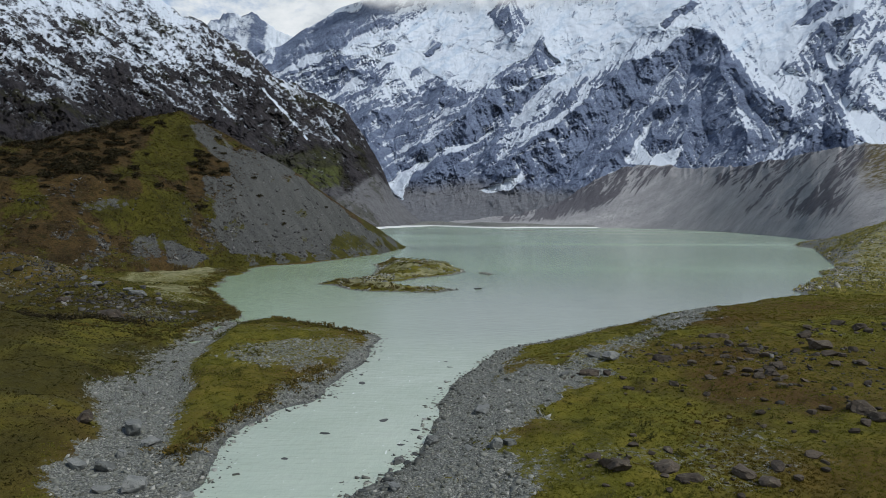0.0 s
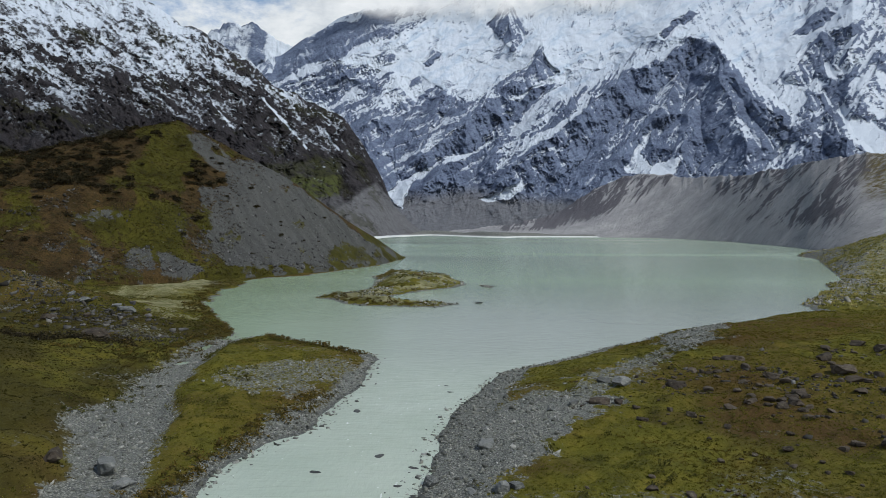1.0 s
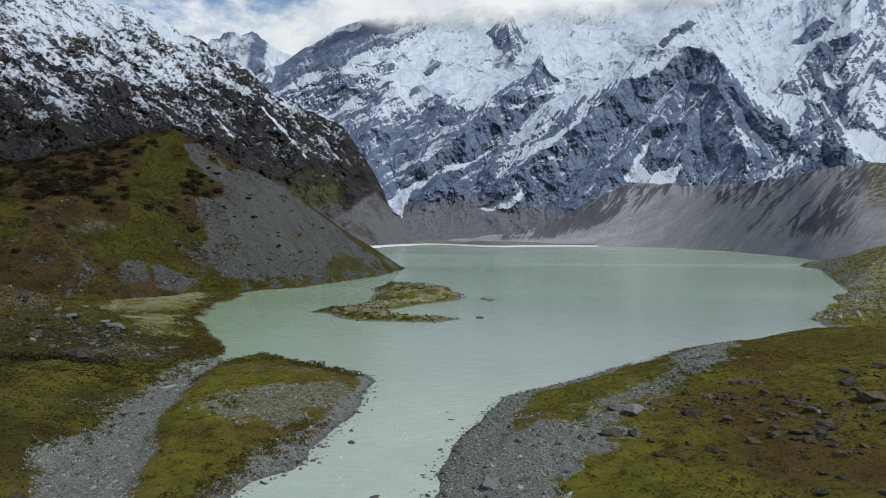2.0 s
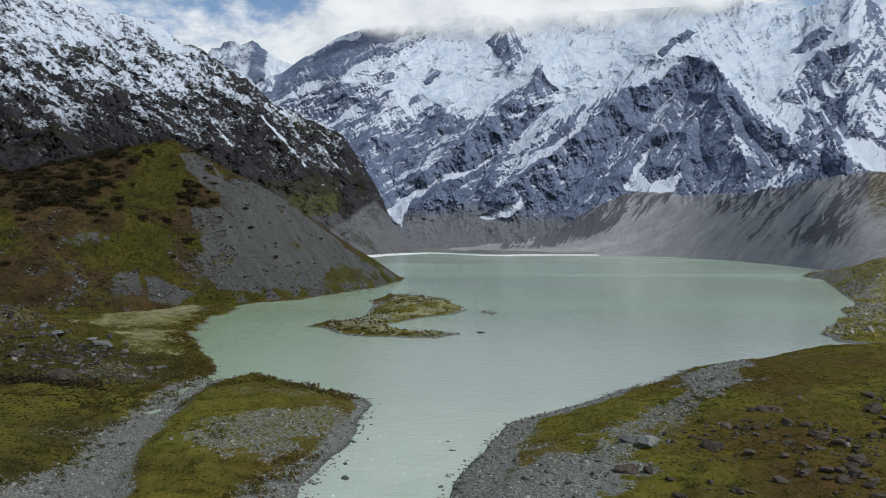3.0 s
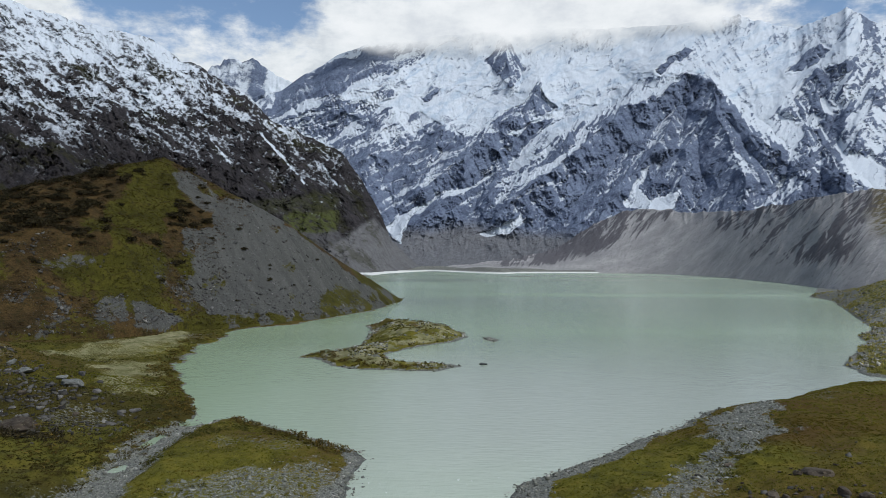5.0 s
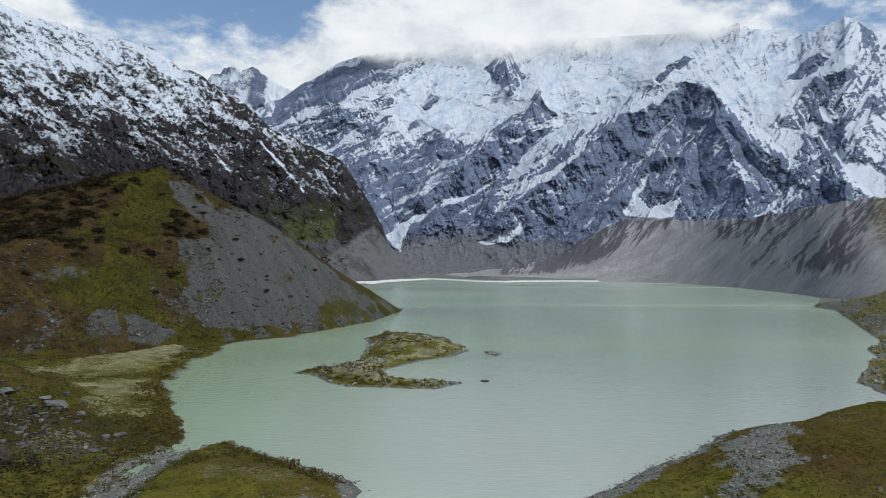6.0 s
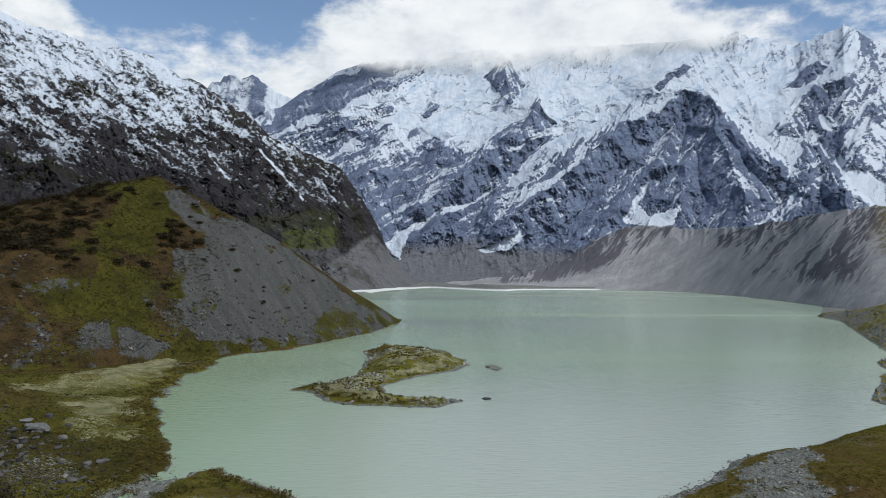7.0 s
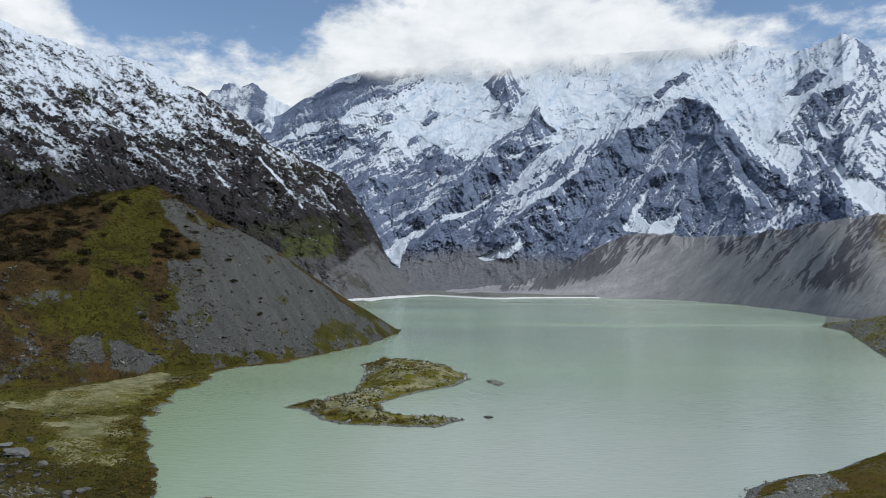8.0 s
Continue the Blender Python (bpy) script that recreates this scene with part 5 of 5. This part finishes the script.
for n in range(110):
    k = rng.rand()
    lay_rock("rock", -82 + 38 * k + 4 * rng.randn(), 146 - 34 * k + 5 * rng.randn(), 0.35 + 1.3 * rng.rand() ** 5, HEATH_ROCK if rng.rand() < 0.3 else STONY, "broken grey-brown rock on the stony rise", "rocks of the stony rise", detail=2)

# ---- gravel, tussocks and heath ----
PEBBLES = [pebble_shape() for _ in range(8)]
x, y = points_in(85000, -45, 55, 40, 135, 1.8)
share, land = gravel_share(x, y), ground_height(x, y)[1]
keep = (share > 0.18 + 0.5 * rng.rand(len(x))) & (land > -0.9) & ((land < 1.0) | (ground_height(x, y)[0] > 0.03))
x, y = x[keep], y[keep]
z, land = ground_height(x, y)
size = 0.042 + 0.27 * rng.rand(len(x)) ** 8 + 0.0008 * y
scatter("gravel_stones", PEBBLES, x, y, np.maximum(z, -0.05) + 0.1 * size, size, 0.55, PEBBLE, "loose grey river stones of the gravel banks", "gravel", 0.3)

# dark wet stones along the water's edge
near = np.array([(-7, 38), (-5.5, 45), (-3, 50), (-1.6, 54), (-0.8, 60), (-0.2, 67), (1.2, 74), (3.5, 81), (6.5, 88), (12, 98)], float)
left = np.array([(-15.5, 40), (-15.6, 48), (-16.4, 56), (-15.4, 65), (-12, 70), (-10.5, 79), (-9.5, 90), (-8.6, 100)], float)
for line, count, wide in ((near, 520, 1.2), (left, 480, 1.25)):
    at = rng.rand(count) ** 1.4 * (len(line) - 1)
    lo = at.astype(int)
    p = line[lo] + (line[lo + 1] - line[lo]) * (at - lo)[:, None] + wide * rng.randn(count, 2)
    z, land = ground_height(p[:, 0], p[:, 1])
    keep = land > -2.2
    p, z = p[keep], z[keep]
    scatter("shore_stones", PEBBLES, p[:, 0], p[:, 1], np.maximum(z, -0.06) + 0.03, 0.10 + 0.40 * rng.rand(len(z)) ** 5, 0.5, SHORE, "dark wet stones along the water's edge", "stones", 0.3)

x, y = points_in(190000, -75, 90, 38, 150, 1.45)
z, land = ground_height(x, y)
keep = (gravel_share(x, y) < 0.12 + 0.7 * rng.rand(len(x)) ** 2) & (land > 1.3) & (np.abs(np.degrees(np.arctan2(x, y))) < 36) 
x, y, z = x[keep], y[keep], z[keep]
size = (0.20 + 0.16 * rng.rand(len(x)) + 0.20 * rng.rand(len(x)) ** 8 + 0.06 * cloudy(x, y, 10.0, 2)) * (1 + y / 260)
west = (x < -22 - 0.1 * y + 3 * cloudy(x, y, 8.0, 3)) & (y < 135)
scatter("tussock_grass", [tussock_shape() for _ in range(6)], x[~west], y[~west], z[~west] - 0.03, size[~west] * 0.95, 0.30, BLADE, "yellow-green tussock grass of the meadow", "grass")
scatter("shade_dark_grass", [tussock_shape() for _ in range(4)], x[west], y[west], z[west] - 0.03, size[west] * 0.85, 0.28, SHADY_TURF, "dark olive grass of the west bank, shade in its colour", "grass")
x, y = points_in(16000, -125, -38, 128, 262)
z, land = ground_height(x, y)
keep = (land > 0.8) & (np.maximum(inside(x, y, SAND), inside(x, y, FLATS)) + 2.5 * cloudy(x, y, 9.0, 4) < 0.5) & (x > -0.72 * y)
scatter("bay_grass", [tussock_shape() for _ in range(4)], x[keep], y[keep], z[keep] - 0.03, 0.4 + 0.35 * rng.rand(keep.sum()), 0.45, BAY, "green turf along the bay", "grass")

# rounded clumps of taller tussock along the creek, the peninsula and the meadow's wet edges
clumps = []
for line, wide, count in (([(-38, 92), (-39, 104), (-41, 118), (-44, 130)], 1.8, 130), ([(-34, 70), (-36, 82), (-38, 92)], 1.5, 60), ([(-31, 96), (-31, 110), (-27, 118), (-18, 112)], 1.1, 90),
                          ([(26, 92), (34, 104), (44, 120)], 2.6, 70), ([(14, 50), (20, 62), (30, 74)], 4.5, 60), ([(-20, 62), (-24, 78), (-26, 90)], 2.0, 50)):
    at = rng.rand(count) * (len(line) - 1)
    line, lo = np.array(line, float), at.astype(int)
    clumps.append(line[lo] + (line[lo + 1] - line[lo]) * (at - lo)[:, None] + wide * rng.randn(count, 2))
clumps = np.concatenate(clumps)
z, land = ground_height(clumps[:, 0], clumps[:, 1])
keep = (land > 1.2) & (z > 0.15)
scatter("tall_tussock", [leafy_shape(70, 0.07) for _ in range(5)], clumps[keep, 0], clumps[keep, 1], z[keep] - 0.08, 0.55 + 0.6 * rng.rand(keep.sum()), 0.75, BAY, "rounded clumps of tall olive tussock by the water", "grass")
HEATH = [leafy_shape(46) for _ in range(6)]
# heath along the peninsula's river side, the bay's edge, the creek and the island
spots = []
for line, wide, count in (([(-20, 50), (-18, 59), (-16, 71), (-13, 81)], 0.9, 150), ([(-12, 106), (-17, 111), (-25, 118), (-30, 123)], 0.9, 110), ([(-38, 126), (-40, 131), (-46, 144), (-54, 161), (-60, 180), (-67, 208), (-70, 240)], 2.0, 330),
                          ([(-37, 100), (-38, 112), (-39, 122)], 1.6, 90), ([(-32, 191), (-26, 186), (-20, 176), (-12, 172), (-2, 172)], 1.5, 150), ([(-22, 262), (-21, 250), (-10, 264), (2, 248), (-6, 225), (-18, 205)], 4.5, 190), ([(-70, 255), (-60, 268), (-50, 290), (-40, 322)], 2.0, 120)):
    at = rng.rand(count) * (len(line) - 1)
    line = np.array(line, float)
    lo = at.astype(int)
    p = line[lo] + (line[lo + 1] - line[lo]) * (at - lo)[:, None] + wide * rng.randn(count, 2)
    spots.append(p)
x, y = points_in(500, -85, -40, 92, 135)
keep = cloudy(x, y, 14.0, 3) > 0.1
spots.append(np.stack([x[keep], y[keep]], -1))
spots = np.concatenate(spots)
z, land = surface(spots[:, 0], spots[:, 1])
spots, z = spots[land > 0.6], z[land > 0.6]
at = rng.rand(420)
hollow = np.stack([-92 + 46 * at + 2.5 * rng.randn(420), 113 - 8 * at + 2.2 * rng.randn(420)], -1)
scatter("heath", HEATH, hollow[:, 0], hollow[:, 1], surface(hollow[:, 0], hollow[:, 1])[0] - 0.05, 0.7 + 1.0 * rng.rand(420), 0.7, BUSH, "dark brown heath in the hollow below the stony rise", "heath")
scatter("heath", HEATH, spots[:, 0], spots[:, 1], z - 0.05, 0.6 + 0.7 * rng.rand(len(z)), 0.75, LEAF, "low dark heath along the banks", "heath")

# the hill's scree, its rocky foot and its bushes
x, y = points_in(60000, -210, -24, 200, 420)
h, up = hill_height(x, y)
land = ground_height(x, y)[1]
keep = (up > 0.01) & (up < 0.99) & (land > 0.5) & (hill_scree(x, y, h) > 0.25) & (rng.rand(len(x)) < 0.25 + 0.75 * smooth(up, 0.5, 0.0))
x, y, h = x[keep], y[keep], h[keep]
scatter("scree_stones", PEBBLES, x, y, h + 0.1, 0.22 + 1.0 * rng.rand(len(x)) ** 12, 0.7, SCREE, "angular grey stones lying on the scree", "scree", 0.3)
x, y = points_in(42000, -215, -80, 178, 300)
h, up = hill_height(x, y)
keep = (up > 0.0) & (h < 32) & (x > -0.72 * y) & (cloudy(x + 300, y, 13, 5, 0.65) + 0.16 * rng.randn(len(x)) > 0.24 + 0.12 * smooth(h, 10, 24))
x, y, h = x[keep], y[keep], h[keep]
scatter("rubble_stones", PEBBLES, x, y, h + 0.08, 0.22 + 1.0 * rng.rand(len(x)) ** 10, 0.65, RUBBLE, "grey rubble strewn over the foot of the hill", "rubble", 0.3)
x, y = 37 + 9 * rng.randn(1100), 78 + 10 * rng.randn(1100)
keep = (x > 20) & (cloudy(x, y, 7.0, 3) > -0.15)
x, y = x[keep], y[keep]
scatter("rubble_stones", PEBBLES, x, y, ground_height(x, y)[0] + 0.03, 0.10 + 0.42 * rng.rand(len(x)) ** 5, 0.55, RUBBLE, "brown rubble among the meadow's boulders", "rubble", 0.3)
k = rng.rand(1900)
x, y = -98 + 54 * k + 5.0 * rng.randn(1900), 154 - 43 * k + 4.5 * rng.randn(1900)
h = surface(x, y)[0]
scatter("rubble_stones", PEBBLES, x, y, h + 0.05, 0.16 + 0.8 * rng.rand(1900) ** 6, 0.6, RUBBLE, "broken dark rubble of the stony rise", "rubble", 0.3)
LOW_HEATH = [leafy_shape(24) for _ in range(5)]
x, y = points_in(15000, -240, -85, 190, 345)
h, up = hill_height(x, y)
keep = (up > 0.02) & (up < 1.0) & ((hill_dark(x, y, h) > 0.35 + 0.3 * rng.rand(len(x))) | (rng.rand(len(x)) < 0.10)) & (x > -0.75 * y)
x, y, h = x[keep], y[keep], h[keep]
scatter("hill_heath", LOW_HEATH, x, y, h - 0.15, 0.8 + 1.8 * rng.rand(len(x)) ** 3, 0.7, BRUSH, "dense dark brown heath on the hillside", "heath")


x, y = points_in(60000, -200, -60, 185, 345)
h, up = hill_height(x, y)
keep = (up > 0.0) & (up < 1.0) & (hill_scree(x, y, h) < 0.3) & (x > -0.72 * y) & (hill_dark(x, y, h) < 0.2 + 0.5 * rng.rand(len(x)))
x, y, h = x[keep], y[keep], h[keep]
scatter("hill_grass", [tussock_shape() for _ in range(4)], x, y, h - 0.05, 0.5 + 0.6 * rng.rand(len(x)) ** 3, 0.6, KNOLL, "short olive grass and brown heath tufts of the hillside", "grass")
x, y = points_in(5000, -34, 9, 168, 273)
z, land = ground_height(x, y)
keep = (land > 1.4) & (cloudy(x, y, 6.0, 4) > 0.05)
scatter("island_grass", [tussock_shape() for _ in range(4)], x[keep], y[keep], z[keep] - 0.03, 0.45 + 0.35 * rng.rand(keep.sum()), 0.65, BAY, "pale tussocks on the low island", "grass")
x, y = points_in(9000, -34, 18, 168, 273)
z, land = ground_height(x, y)
keep = (np.maximum(inside(x, y, ISLAND), inside(x, y, ISLET)) > -1.0) & (land > 0.0) & ((cloudy(x + 40, y, 7.0, 4) > 0.12) | (land < 1.2))
scatter("island_stones", PEBBLES, x[keep], y[keep], z[keep] + 0.05, 0.16 + 0.7 * rng.rand(keep.sum()) ** 7, 0.6, PEBBLE, "grey-brown stones on the low island's shore", "stones", 0.3)
x, y = points_in(36000, 88, 290, 165, 520)
z, land = ground_height(x, y)
keep = (land > 0.3) & (land < 90) & (x < 0.66 * y + 12)
x, y, z = x[keep], y[keep], z[keep]
stony = cloudy(x, y, 14.0, 5, 0.6) + 0.3 * rng.randn(len(x)) > 0.28 - 0.42 * smooth(land[keep] + 8 * cloudy(x, y, 12, 4), 18, 6)
scatter("spit_stones", PEBBLES, x[stony], y[stony], z[stony] + 0.1, 0.30 + 0.95 * rng.rand(stony.sum()) ** 9, 0.6, PALE, "grey-brown stones strewn over the far spit", "stones", 0.3)
scatter("spit_heath", [tussock_shape(6) for _ in range(4)], x[~stony], y[~stony], z[~stony] - 0.05, 0.85 + 0.9 * rng.rand((~stony).sum()), 0.5, TURF, "low olive heath on the far spit", "heath")


def build_bush(seed):
    """A rounded bush: a woody stem under a dome of leaves."""
    root = new("bush")
    v, tris = leafy_shape(380, 0.06)
    mesh = bpy.data.meshes.new("crown")
    mesh.from_pydata(v.tolist(), [], tris.tolist())
    mesh.materials.append(BUSH)
    crown = new("crown", mesh)
    crown.parent = root
    bm = bmesh.new()
    bmesh.ops.create_cone(bm, cap_ends=True, segments=6, radius1=0.05, radius2=0.025, depth=0.4, matrix=Matrix.Translation((0, 0, 0.12)))
    stem = bpy.data.meshes.new("stem")
    bm.to_mesh(stem)
    bm.free()
    stem.materials.append(LEAF)
    trunk = new("stem", stem)
    trunk.parent = root
    return tagged(root, "rounded dark green bush on the grassy knoll", "bush", "bushes on the hill")


bushes = [build_bush(n) for n in range(3)]
placed = 0
x, y = points_in(6500, -190, -45, 215, 350)
h, up = hill_height(x, y)
dark, bare = hill_dark(x, y, h), hill_scree(x, y, h)
thick = np.where(bare > 0.4, 0.012, 0.012 + 0.19 * smooth(dark, 0.45, 0.9) * smooth(h, 20, 34))
keep = (up > 0.1) & (up < 1.0) & (rng.rand(len(x)) < thick)
for bx, by, bz, scant in list(zip(x[keep], y[keep], h[keep], bare[keep] > 0.4))[:300]:
    grow = (2.2 + 2.8 * rng.rand() ** 1.6) * (0.55 if scant else 1.0)
    at = pose(bx, by, bz - 0.1, 0, 0, rng.rand() * 360)
    if placed < 3:
        bushes[placed].matrix_world = at
        bushes[placed].scale = (grow, grow, grow * 0.85)
    else:
        copy_thing(bushes[placed % 3], at).scale = (grow, grow, grow * 0.85)
    placed += 1
